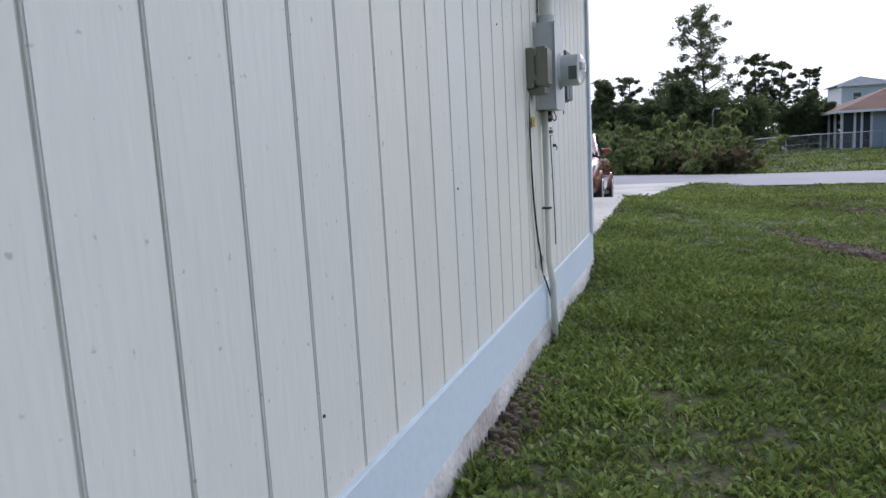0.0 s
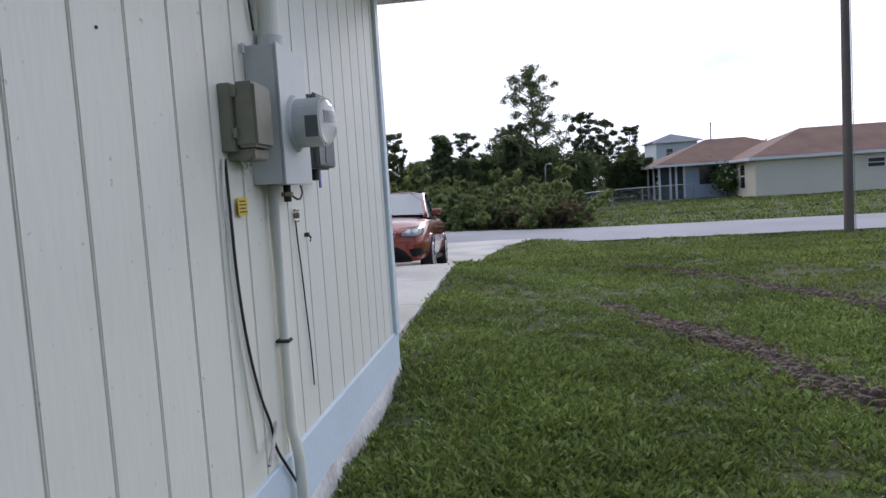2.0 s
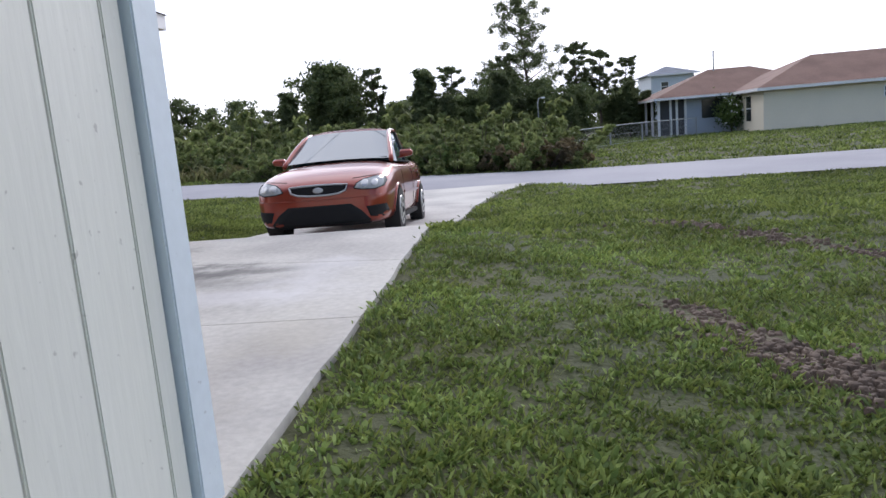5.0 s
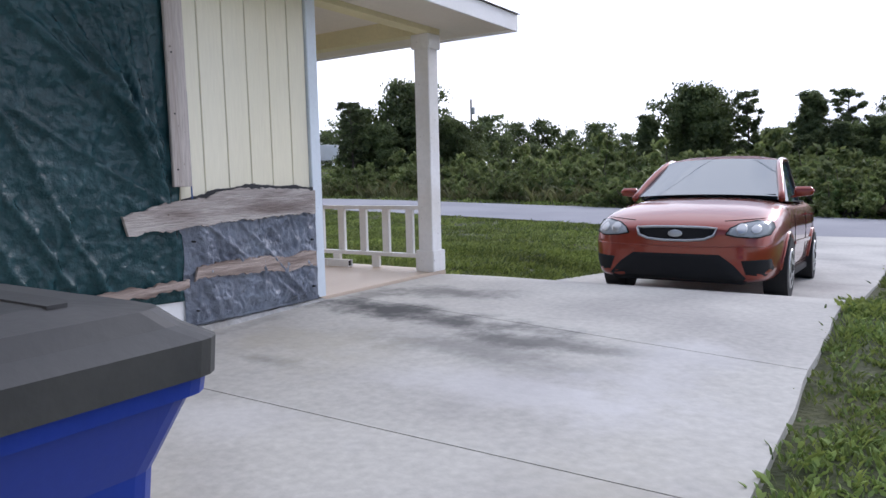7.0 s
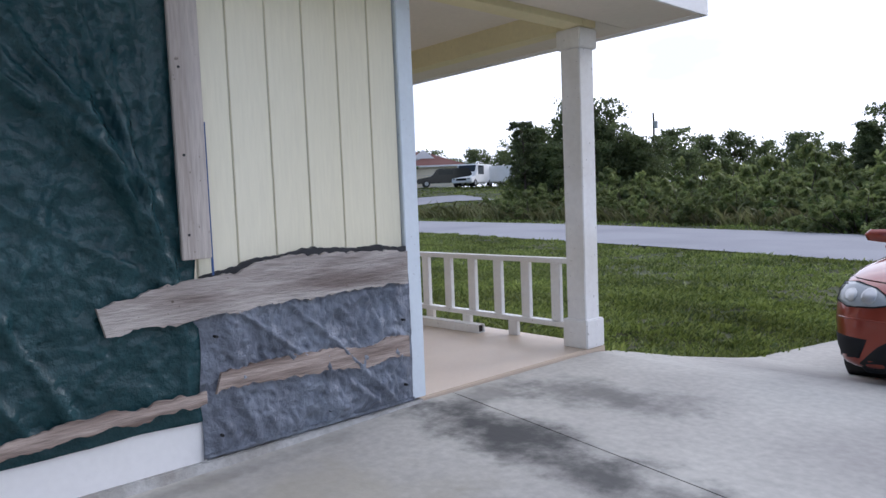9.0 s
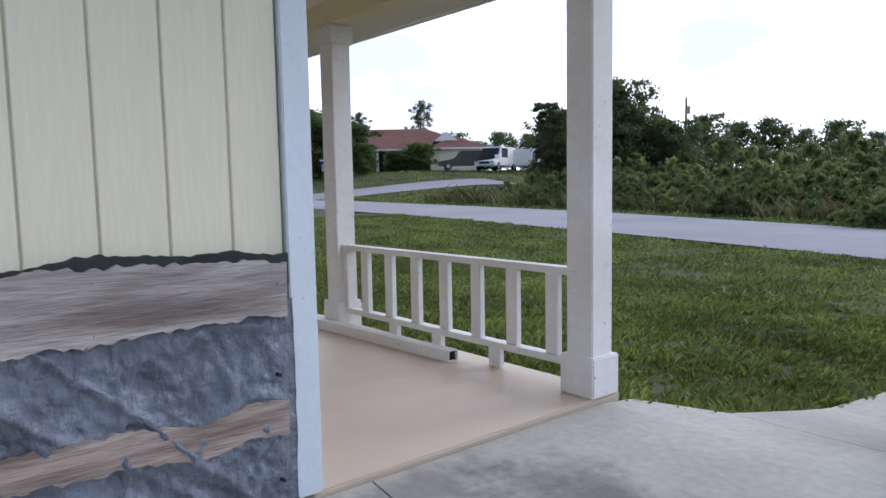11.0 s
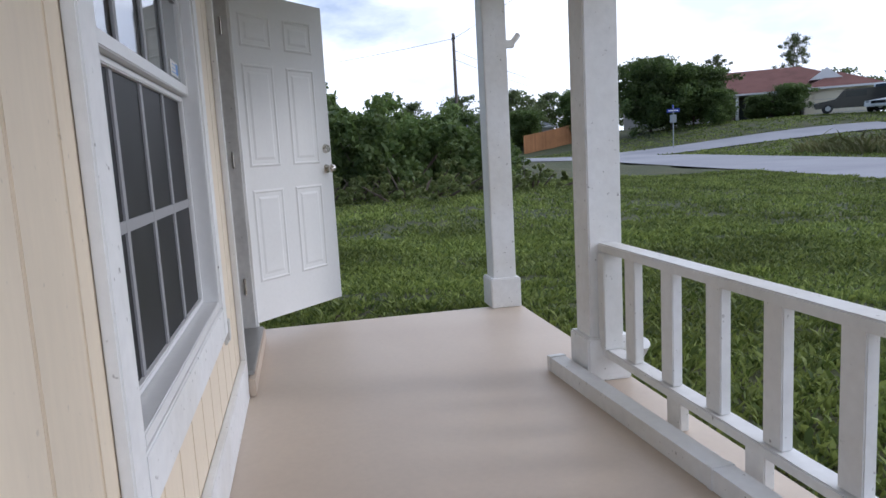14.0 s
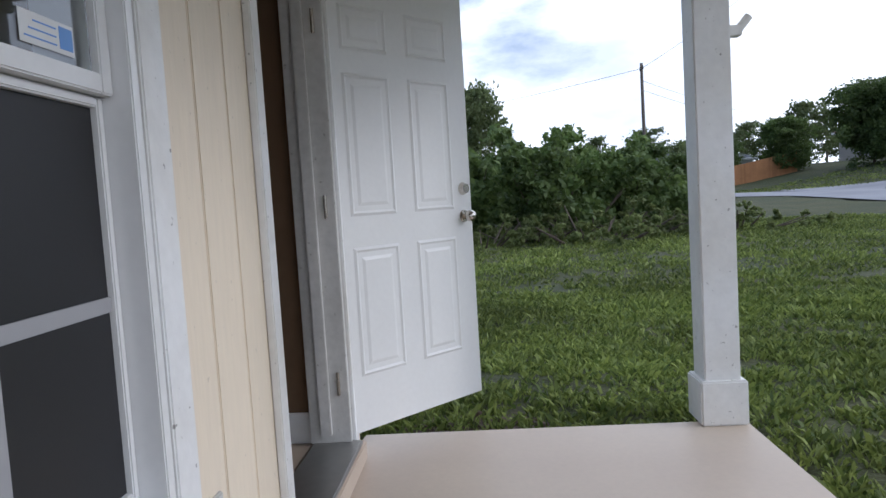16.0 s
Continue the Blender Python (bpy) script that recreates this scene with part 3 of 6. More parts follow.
part("jamb", box(d1 - 0.03, d1, YF - 0.17, YF + 0.012, 0.32, dz1 + 0.025, 0.003), JAMB, frame_ob)
part("jamb", box(d0, d0 + 0.03, YF - 0.17, YF + 0.012, 0.32, dz1 + 0.025, 0.003), JAMB, frame_ob)
part("head", box(d0, d1, YF - 0.17, YF + 0.012, dz1, dz1 + 0.025, 0.003), JAMB, frame_ob)
part("stop", box(d0 + 0.03, d0 + 0.05, YF - 0.12, YF - 0.07, 0.36, dz1, 0.003), JAMB, frame_ob)
part("casing", box(d1 + 0.0, d1 + 0.07, YF + 0.001, YF + 0.026, 0.22, dz1 + 0.10, 0.004), WHITE_WORN, frame_ob)
part("casing", box(d0 - 0.07, d0, YF + 0.001, YF + 0.026, 0.22, dz1 + 0.10, 0.004), WHITE_WORN, frame_ob)
part("casing", box(d0 + 0.001, d1 - 0.001, YF + 0.001, YF + 0.026, dz1 + 0.026, dz1 + 0.10, 0.004), WHITE_WORN, frame_ob)
part("step", box(d0 - 0.06, d1 + 0.06, YF + 0.028, YF + 0.06, 0.211, 0.30, 0.006), PORCH, frame_ob, "tan painted concrete step")
part("threshold", box(d0 + 0.002, d1 - 0.002, YF - 0.16, YF + 0.055, 0.301, 0.322, 0.005), ALU, frame_ob, "scuffed metal threshold")

leaf = thing("front_door", "white six-panel door standing wide open on the porch", "door", (d0 + 0.015, YF - 0.045, dz0), turn=138)
part("slab", box(0.0, 0.915, -0.022, 0.022, 0.0, 2.03, 0.003), DOORP, leaf)


def raised(u0, u1, v0, v1, side):
    """A raised field inside a sunk moulding."""
    bm = bmesh.new()
    rings = []
    for inset, h in ((0.0, 0.0225), (0.012, 0.029), (0.022, 0.0235), (0.045, 0.0235), (0.06, 0.028)):
        rings.append([bm.verts.new((x, side * h, z)) for x, z in ((u0 + inset, v0 + inset), (u1 - inset, v0 + inset), (u1 - inset, v1 - inset), (u0 + inset, v1 - inset))])
    for a, b in zip(rings, rings[1:]):
        for k in range(4):
            bm.faces.new((a[k], a[(k + 1) % 4], b[(k + 1) % 4], b[k]))
    bm.faces.new(rings[-1])
    bmesh.ops.recalc_face_normals(bm, faces=bm.faces)
    return bm


for side in (1, -1):
    for u0, u1 in ((0.13, 0.40), (0.515, 0.785)):
        for v0, v1 in ((0.25, 0.83), (0.97, 1.60), (1.70, 1.90)):
            part("panel", raised(u0, u1, v0, v1, side), DOORP, leaf)
for side in (1, -1):
    knob = part("knob", rod((0.855, side * 0.023, 0.93), (0.855, side * 0.05, 0.93), 0.014), CHROME, leaf, "satin nickel door knob")
    bm = bmesh.new()
    bmesh.ops.create_uvsphere(bm, u_segments=16, v_segments=10, radius=0.029, matrix=pose(0.855, side * 0.068, 0.93))
    part("ball", bm, CHROME, knob, smooth=True)
    part("rose", rod((0.855, side * 0.022, 0.93), (0.855, side * 0.03, 0.93), 0.033, 0.028, 20), CHROME, knob)
    part("deadbolt", rod((0.855, side * 0.022, 1.07), (0.855, side * 0.046, 1.07), 0.033, 0.024, 20), CHROME, leaf, "round deadbolt lock")
for z in (0.25, 1.02, 1.80):
    part("hinge", rod((-0.004, -0.026, z - 0.05), (-0.004, -0.026, z + 0.05), 0.008), CHROME, leaf, "metal hinge")
# the dim room behind the doorway
room = [("floor_room", (XW + 0.16, W3 - 0.2, 6.0, YF - 0.172, 0.22, 0.31), TILE, "beige tiled floor inside", "floor"),
        ("wall_room_1", (d0 - 0.16, d0 - 0.02, 6.0, YF - 0.172, 0.312, 2.6), INNER, "brown painted room wall", "wall"),
        ("wall_room_2", (XW + 0.16, W3 - 0.2, 5.93, 5.998, 0.312, 2.6), INNER, "brown painted room wall", "wall"),
        ("wall_room_3", (W3 - 0.28, W3 - 0.2, 6.0, YF - 0.172, 0.312, 2.6), INNER, "brown painted room wall", "wall"),
        ("ceiling_room", (XW + 0.16, W3 - 0.2, 6.0, YF - 0.172, 2.602, 2.64), INNER, "dim room ceiling", "ceiling")]
for nm, dims, m, lab, cat in room:
    tagged(part(nm, box(*dims), m), lab, cat, kind="structure")
tagged(part("baseboard", box(d0 - 0.018, d0 - 0.002, 6.0, YF - 0.175, 0.312, 0.45, 0.003), WHITE), "white baseboard inside the doorway", "baseboard", kind="structure")

# ---- window ----
SASH = mat("white_vinyl_sash", (0.76, 0.76, 0.75), 0.35, 0.04, 2.0, 40, 0.05)
MUNTIN = mat("grey_grille", (0.34, 0.34, 0.35), 0.5, 0.05)
PANE = glassy("window_glass", (0.9, 0.95, 0.95), 0.02, 1.0, 1.0)
SCREEN = glassy("insect_screen", (0.022, 0.022, 0.024), 0.5, 0.82)
win = tagged(new("window_1"), "white sash window with grilles and a dark insect screen", "window", kind="structure")
x0, x1, z0, z1 = WIN
part("casing", box(x0 - 0.10, x0 - 0.002, YF + 0.002, YF + 0.028, z0 - 0.12, z1 + 0.10, 0.004), WHITE_WORN, win)
part("casing", box(x1 + 0.002, x1 + 0.10, YF + 0.002, YF + 0.028, z0 - 0.12, z1 + 0.10, 0.004), WHITE_WORN, win)
part("casing", box(x0, x1, YF + 0.002, YF + 0.028, z1 + 0.002, z1 + 0.10, 0.004), WHITE_WORN, win)
part("apron", box(x0, x1, YF + 0.002, YF + 0.028, z0 - 0.12, z0 - 0.002, 0.004), WHITE_WORN, win)


def ring(x0, x1, z0, z1, w, y0, y1, name, material, parent):
    for dims in ((x0, x0 + w, z0, z1), (x1 - w, x1, z0, z1), (x0 + w, x1 - w, z0, z0 + w), (x0 + w, x1 - w, z1 - w, z1)):
        part(name, box(dims[0], dims[1], y0, y1, dims[2], dims[3], 0.003), material, parent)


ring(x0, x1, z0, z1, 0.03, YF - 0.16, YF + 0.022, "window_frame", SASH, win)
MID = 1.58
ring(x0 + 0.032, x1 - 0.032, MID, z1 - 0.032, 0.035, YF - 0.05, YF - 0.012, "upper_sash", SASH, win)
ring(x0 + 0.032, x1 - 0.032, z0 + 0.032, MID + 0.03, 0.04, YF - 0.10, YF - 0.06, "lower_sash", SASH, win)
ring(x0 + 0.032, x1 - 0.032, z0 + 0.032, MID - 0.002, 0.018, YF - 0.058, YF - 0.034, "screen_frame", SASH, win)
for nm, y, a, b in (("pane", YF - 0.03, MID + 0.037, z1 - 0.069), ("pane", YF - 0.08, z0 + 0.074, MID - 0.012)):
    p = part(nm, box(x0 + 0.068, x1 - 0.068, y - 0.002, y + 0.002, a, b), PANE, win)
    p.visible_shadow = False
part("screen", box(x0 + 0.051, x1 - 0.051, YF - 0.050, YF - 0.048, z0 + 0.051, MID - 0.021), SCREEN, win, "dark insect screen")
for a, b, y in ((MID + 0.036, z1 - 0.068, YF - 0.024), (z0 + 0.05, MID - 0.02, YF - 0.0475)):
    for k in (1, 2, 3):
        x = x0 + 0.06 + (x1 - x0 - 0.12) * k / 4
        part("grille_bar", box(x - 0.014, x + 0.014, y - 0.002, y + 0.005, a, b, 0.001), MUNTIN, win)
    zz = (a + b) / 2
    part("grille_bar", box(x0 + 0.05, x1 - 0.05, y - 0.0015, y + 0.0045, zz - 0.014, zz + 0.014, 0.001), MUNTIN, win)
tagged(part("baseboard_porch", box(DOOR[1] + 0.072, W3 - 0.10, YF + 0.001, YF + 0.03, 0.211, 0.40, 0.004), WHITE_WORN), "worn white board at the foot of the porch wall", "baseboard", kind="structure")

outlet = thing("outlet_cover", "small grey weatherproof outlet cover on the peach siding", "outlet", (-6.43, YF, 0.61))
part("plate", box(-0.035, 0.035, 0.0, 0.012, 0.0, 0.115, 0.003), JAMB, outlet)
part("flap", box(-0.028, 0.028, 0.012, 0.022, 0.012, 0.10, 0.004), JAMB, outlet)
sticker = thing("window_sticker", "white security sticker with a blue mark on the glass", "sticker", (-6.03, YF - 0.027, 1.632))
part("paper", box(-0.07, 0.07, 0.0, 0.0008, 0.0, 0.05), WHITE, sticker)
STICK = mat("sticker_blue", (0.16, 0.34, 0.72), 0.5, 0.05)
part("mark", box(-0.066, -0.03, 0.0008, 0.0014, 0.008, 0.044), STICK, sticker)
for k in range(3):
    part("text_bar", box(-0.022, 0.06 - 0.012 * k, 0.0008, 0.0014, 0.010 + 0.013 * k, 0.0125 + 0.013 * k), STICK, sticker)

# ---- damaged side wall: tarps and boards ----
# green raised towards blue: part of the sky's sheen is in the colour
TARP = mat("green_tarp", (0.030, 0.090, 0.105), 0.24, 0.3, 1.4, 16, 0.8, tint=(0.055, 0.14, 0.16), distance=0.028)
TARP_GREY = mat("grey_tarp", (0.29, 0.325, 0.40), 0.30, 0.25, 2.5, 10, 1.0, tint=(0.38, 0.43, 0.52), distance=0.05)
PLANK = mat("weathered_plank", (0.42, 0.385, 0.36), 0.85, 0.35, 5.0, 34, 0.9, tint=(0.19, 0.155, 0.14), stretch=(1, 0.3, 2.5), spots=0.9, distance=0.012)
PLANK_UP = mat("weathered_upright", (0.46, 0.42, 0.39), 0.85, 0.25, 2.4, 30, 0.6, tint=(0.31, 0.27, 0.24), stretch=(1, 2.5, 0.25), spots=0.6, distance=0.006)
PLANK_DARK = mat("rotten_plank", (0.40, 0.33, 0.29), 0.9, 0.4, 5.0, 26, 0.9, tint=(0.11, 0.075, 0.06), stretch=(1, 0.3, 2.5), distance=0.012)
TORN = mat("dark_torn_felt", (0.035, 0.037, 0.042), 0.8, 0.4, 3, 30, 0.6)


def tarp_sheet(y0, y1, z0, z1, ny, nz, out, amp, seed, folds):
    """A nailed sheet with creases: two scales of ridged noise and slanting folds."""
    bm = bmesh.new()
    grid = []
    for j in range(nz + 1):
        row = []
        for i in range(ny + 1):
            u, v = i / ny, j / nz
            y, z = y0 + (y1 - y0) * u, z0 + (z1 - z0) * v
            p = Vector((y * 2.2 + z * 1.0, z * 1.3 - y * 0.5, seed))
            r = 1 - abs(noise.noise(p * 1.7)) * 2
            q = 1 - abs(noise.noise(p * 5.1 + Vector((3, 1, 0)))) * 2
            c = 1 - abs(noise.noise(p * 11.0 + Vector((7, 2, 0)))) * 2
            d = amp * (0.45 * r + 0.40 * q + 0.30 * c + 0.2 * noise.noise(p * 23))
            for fy, fz, slope, wd, k in folds:
                s = (y - fy) + slope * (z - fz)
                d += k * math.exp(-(s / wd) ** 2) * (0.6 + 0.4 * noise.noise(Vector((z * 3, fy, seed))))
            edge = min(u, 1 - u, v, 1 - v) * 8
            wob = 0.012 * noise.noise(Vector((y * 4, z * 4, seed + 2)))
            row.append(bm.verts.new((W3 + out + max(-0.008, d) * min(1, edge + 0.15), y + (wob if 0 < i < ny else wob * 1.3), z + wob)))
        grid.append(row)
    for a, b in zip(grid, grid[1:]):
        for i in range(ny):
            bm.faces.new((a[i], a[i + 1], b[i + 1], b[i]))
    bmesh.ops.solidify(bm, geom=bm.faces[:], thickness=0.0015)
    return bm


green = thing("green_tarp", "dark green wrinkled tarpaulin nailed over the wall", "tarp")
part("sheet", tarp_sheet(YG + 0.03, 8.90, 0.40, TOP - 0.01, 190, 160, 0.028, 0.036, 2.0, [(8.5, 2.1, 0.28, 0.022, 0.080), (8.0, 2.2, 0.9, 0.035, 0.064), (7.7, 2.3, 1.2, 0.04, 0.056), (8.72, 1.9, 0.1, 0.018, 0.048), (8.55, 1.5, 0.9, 0.02, 0.032), (8.5, 1.2, 1.6, 0.03, 0.032), (8.3, 0.65, 0.5, 0.02, 0.048), (8.12, 0.65, 0.6, 0.022, 0.056), (7.9, 0.62, 0.55, 0.025, 0.056), (7.4, 0.62, 0.5, 0.03, 0.048), (8.45, 1.9, 0.35, 0.03, 0.064), (8.2, 2.2, 0.55, 0.04, 0.072), (8.62, 1.8, 0.18, 0.025, 0.056), (8.3, 2.0, 0.75, 0.03, 0.056), (7.6, 1.2, 0.1, 0.03, 0.024), (8.0, 0.6, -0.4, 0.03, 0.032)]), TARP, green, smooth=True)
part("hem", tarp_sheet(YG + 0.03, 8.86, 0.83, 0.87, 60, 2, 0.040, 0.006, 6.0, []), TARP, green, smooth=True)
grey = thing("grey_tarp", "crumpled silver-grey tarpaulin along the wall's foot", "tarp")
part("sheet", tarp_sheet(8.885, YF - 0.085, 0.215, 0.95, 120, 72, 0.030, 0.040, 9.0, [(9.25, 0.75, 1.3, 0.02, 0.03), (9.5, 0.75, 1.0, 0.018, 0.03), (9.85, 0.78, 0.6, 0.02, 0.025), (9.55, 0.35, 0.0, 0.008, 0.025), (9.9, 0.35, -0.9, 0.02, 0.03), (9.3, 0.7, 0.8, 0.04, 0.02), (9.7, 0.4, -0.7, 0.03, 0.02), (9.1, 0.5, 0.2, 0.03, 0.02)]), TARP_GREY, grey, smooth=True)
part("hem", tarp_sheet(8.90, YF - 0.09, 0.222, 0.245, 60, 2, 0.050, 0.008, 4.0, []), TARP_GREY, grey, "folded lower hem", smooth=True)
for y, z in ((8.97, 0.78), (8.97, 0.32), (9.55, 0.30), (10.06, 0.70), (10.06, 0.33)):
    part("nail", rod((W3 + 0.03, y, z), (W3 + 0.076, y, z), 0.007, sides=8), TORN, grey, "dark nail head")


def ragged_board(name, label, bottom, top, x0, x1, material, rough=0.012, seed=0):
    """A board in the plane of the wall with splintered outline: lines of (y, z) along its lower and upper edges."""
    def dense(line):
        ys = np.linspace(line[0][0], line[-1][0], 90)
        zs = np.interp(ys, [p[0] for p in line], [p[1] for p in line])
        return [(y, z + rough * (0.7 * noise.noise(Vector((y * 7, seed, z))) + 0.5 * noise.noise(Vector((y * 31, seed + 4, z))))) for y, z in zip(ys, zs)]
    low, high = dense(bottom), dense(top)
    bm = prism(low + high[::-1], W3 + x0, W3 + x1, "x")
    return tagged(part(name, bm, material), label, "board")


felt = thing("torn_felt", "dark torn building felt at the siding's ragged lower edge", "building felt")
fl = [(8.93, 1.05), (9.2, 1.105), (9.5, 1.135), (9.8, 1.125), (10.128, 1.105)]
strip = ragged_board("strip", "", [(y, z - 0.10) for y, z in fl], [(y, z + 0.006) for y, z in fl], 0.006, 0.030, TORN, 0.02, 3)
strip.parent = felt
for k in ("label", "category"):
    if k in strip:
        del strip[k]
ragged_board("weathered_board", "grey weathered board with a splintered end over the tarps", [(8.50, 0.855), (8.9, 0.875), (9.5, 0.90), (10.09, 0.915)], [(8.47, 0.965), (8.55, 1.0), (8.62, 0.985), (8.75, 1.045), (8.95, 1.05), (9.3, 1.115), (9.6, 1.11), (10.095, 1.095)], 0.060, 0.084, PLANK, 0.034, 1)
ragged_board("rotten_board", "dark rotten board nailed across the grey tarp", [(8.95, 0.525), (9.3, 0.515), (9.7, 0.495), (10.085, 0.485)], [(8.98, 0.60), (9.3, 0.625), (9.7, 0.605), (10.085, 0.605)], 0.060, 0.080, PLANK_DARK, 0.03, 5)
ragged_board("narrow_board", "narrow grey rotten board along the green tarp's foot", [(8.06, 0.445), (8.3, 0.455), (8.905, 0.49)], [(8.10, 0.50), (8.3, 0.525), (8.905, 0.545)], 0.060, 0.080, PLANK_DARK, 0.024, 7)
up = thing("upright_board", "grey weathered upright board holding the tarp's edge", "board")
part("board", box(W3 + 0.056, W3 + 0.080, 8.835, 8.970, 1.14, TOP - 0.03, 0.004), PLANK_UP, up)
for z in (1.25, 1.6, 1.98, 2.35):
    part("nail", rod((W3 + 0.078, 8.87, z), (W3 + 0.083, 8.87, z), 0.006), TORN, up)
blue_edge = thing("blue_tarp_strip", "thin strip of blue tarp edge beside the upright board", "tarp")
part("strip", box(W3 + 0.058, W3 + 0.062, 8.972, 8.982, 1.06, 1.75), mat("blue_tarp", (0.02, 0.07, 0.22), 0.4, 0.2), blue_edge)
note = thing("white_placard", "small white placard low on the green tarp", "placard")
part("card", box(W3 + 0.062, W3 + 0.068, 7.12, 7.36, 0.47, 0.58, 0.002), WHITE, note)
part("text_bar", box(W3 + 0.068, W3 + 0.0695, 7.16, 7.32, 0.495, 0.503), TORN, note)

# ---- things on the garage wall ----
PANEL = mat("pale_grey_enamel", (0.56, 0.58, 0.58), 0.5, 0.06, 2.0, 40, 0.12)
DGREY = mat("dark_grey_plastic", (0.115, 0.125, 0.13), 0.5, 0.08, 3.0, 40, 0.12)
OLIVE = mat("weathered_beige_plastic", (0.235, 0.225, 0.175), 0.6, 0.12, 3.0, 36, 0.2, tint=(0.17, 0.16, 0.12))
BLACK = mat("black_rubber", (0.018, 0.018, 0.019), 0.6, 0.2, 4.0, 40, 0.2)
BRASS = mat("dull_brass", (0.24, 0.20, 0.15), 0.45, 0.2, metal=0.8)
GLASS = glassy("meter_glass", (0.92, 0.95, 0.96), 0.02, 1.0, 0.9)
X = W1
meter = thing("electric_meter", "pale grey electric meter box with a round glass meter", "meter box", (X, 3.705, 1.295))
part("cabinet", box(0.0, 0.105, -0.145, 0.145, 0.0, 0.45, 0.004), PANEL, meter)
part("lid", box(0.105, 0.112, -0.148, 0.148, -0.004, 0.457, 0.003), PANEL, meter)
part("collar", rod((0.112, -0.005, 0.205), (0.125, -0.005, 0.205), 0.098, 0.090, 32), PANEL, meter, "metal sealing ring")
part("can", rod((0.125, -0.005, 0.205), (0.215, -0.005, 0.205), 0.083, 0.083, 32), PANEL, meter, smooth=False)
part("dial", rod((0.212, -0.005, 0.205), (0.217, -0.005, 0.205), 0.070, 0.070, 32), WHITE, meter)
part("display", box(0.2175, 0.2195, -0.045, 0.035, 0.20, 0.235), DGREY, meter)
bm = bmesh.new()
bmesh.ops.create_uvsphere(bm, u_segments=32, v_segments=16, radius=0.081)
bmesh.ops.bisect_plane(bm, geom=bm.verts[:] + bm.edges[:] + bm.faces[:], plane_co=(0, 0, 0), plane_no=(-1, 0, 0), clear_outer=True)
bmesh.ops.scale(bm, vec=(0.45, 1, 1), verts=bm.verts)
bmesh.ops.translate(bm, vec=(0.216, -0.005, 0.205), verts=bm.verts)
part("dome", bm, GLASS, meter, "clear glass dome", smooth=True).visible_shadow = False
part("label_plate", box(0.17, 0.214, -0.088, -0.080, 0.15, 0.22), DGREY, meter)
part("bracket", tube([(0.01, -0.15, 0.45), (0.01, -0.17, 0.45), (0.012, -0.175, 0.42)], 0.006), PANEL, meter)
gbox = thing("grey_utility_box", "dark grey plastic utility box on the siding", "utility box", (X, 4.11, 1.36))
part("body", box(0.0, 0.085, -0.115, 0.115, 0.0, 0.285, 0.006), DGREY, gbox)
part("cover", box(0.0855, 0.105, -0.118, 0.118, 0.005, 0.29, 0.006), DGREY, gbox)
part("recess", box(0.105, 0.1075, -0.03, 0.085, 0.02, 0.11, 0.002), DGREY, gbox)
part("gland", rod((0.05, -0.01, -0.045), (0.05, -0.01, 0.0), 0.016), BLACK, gbox)
part("tag", box(0.06, 0.064, 0.0, 0.025, -0.075, -0.004), mat("blue_tag", (0.04, 0.08, 0.35), 0.5, 0.1), gbox, "small blue tag")
obox = thing("phone_box", "weathered beige telephone junction box", "junction box", (X, 3.415, 1.375))
obox.scale = (0.85, 0.66, 0.76)
part("base", box(0.0, 0.045, -0.125, 0.11, 0.02, 0.285, 0.004), OLIVE, obox)
part("cover", box(0.045, 0.125, -0.105, 0.115, 0.035, 0.29, 0.012), OLIVE, obox)
part("foot", box(0.0, 0.10, -0.07, 0.112, -0.012, 0.033, 0.006), OLIVE, obox)
for z in (0.07, 0.23):
    part("hinge", box(0.046, 0.062, -0.132, -0.106, z, z + 0.04, 0.003), OLIVE, obox)
for y, z in ((0.02, -0.04), (0.06, -0.03)):
    part("cable", tube([(0.03, y - 0.03, -0.01), (0.04, y, z - 0.01), (0.03, y + 0.05, z + 0.02), (0.02, 0.14, -0.06)], 0.005, 6, smooth_steps=2), PANEL, obox)
mast = thing("service_conduit", "pale painted steel conduit rising to the eave", "conduit", (X, 3.70, 1.75))
part("pipe", rod((0.045, 0, 0.0), (0.045, 0, TOP - 1.75), 0.036, sides=20), SIDING, mast, smooth=False)
part("coupling", rod((0.045, 0, 0.0), (0.045, 0, 0.05), 0.044, sides=20), PANEL, mast)
part("strap", box(0.0, 0.084, -0.06, 0.06, 0.40, 0.43, 0.003), PANEL, mast)
part("cable", tube([(0.01, 0.085, TOP - 1.75), (0.012, 0.09, 0.3), (0.012, 0.085, -0.06)], 0.012, 8), TORN, mast, "dark side cable")
part("thin_cable", tube([(0.01, -0.085, TOP - 1.75), (0.012, -0.075, 0.35), (0.015, -0.10, 0.2), (0.012, -0.06, 0.06)], 0.004, 6, smooth_steps=1), TORN, mast)
drop = thing("ground_conduit", "cream painted conduit from the meter box into the lawn", "conduit", (X, 3.655, 0.0))
part("pipe", tube([(0.028, 0, 1.294), (0.028, 0, 0.45), (0.045, 0.0, 0.33), (0.048, 0, -0.06)], 0.019, 14), SIDING, drop, smooth=True)
part("clip", box(0.0, 0.050, -0.022, 0.022, 0.75, 0.762, 0.003), TORN, drop)
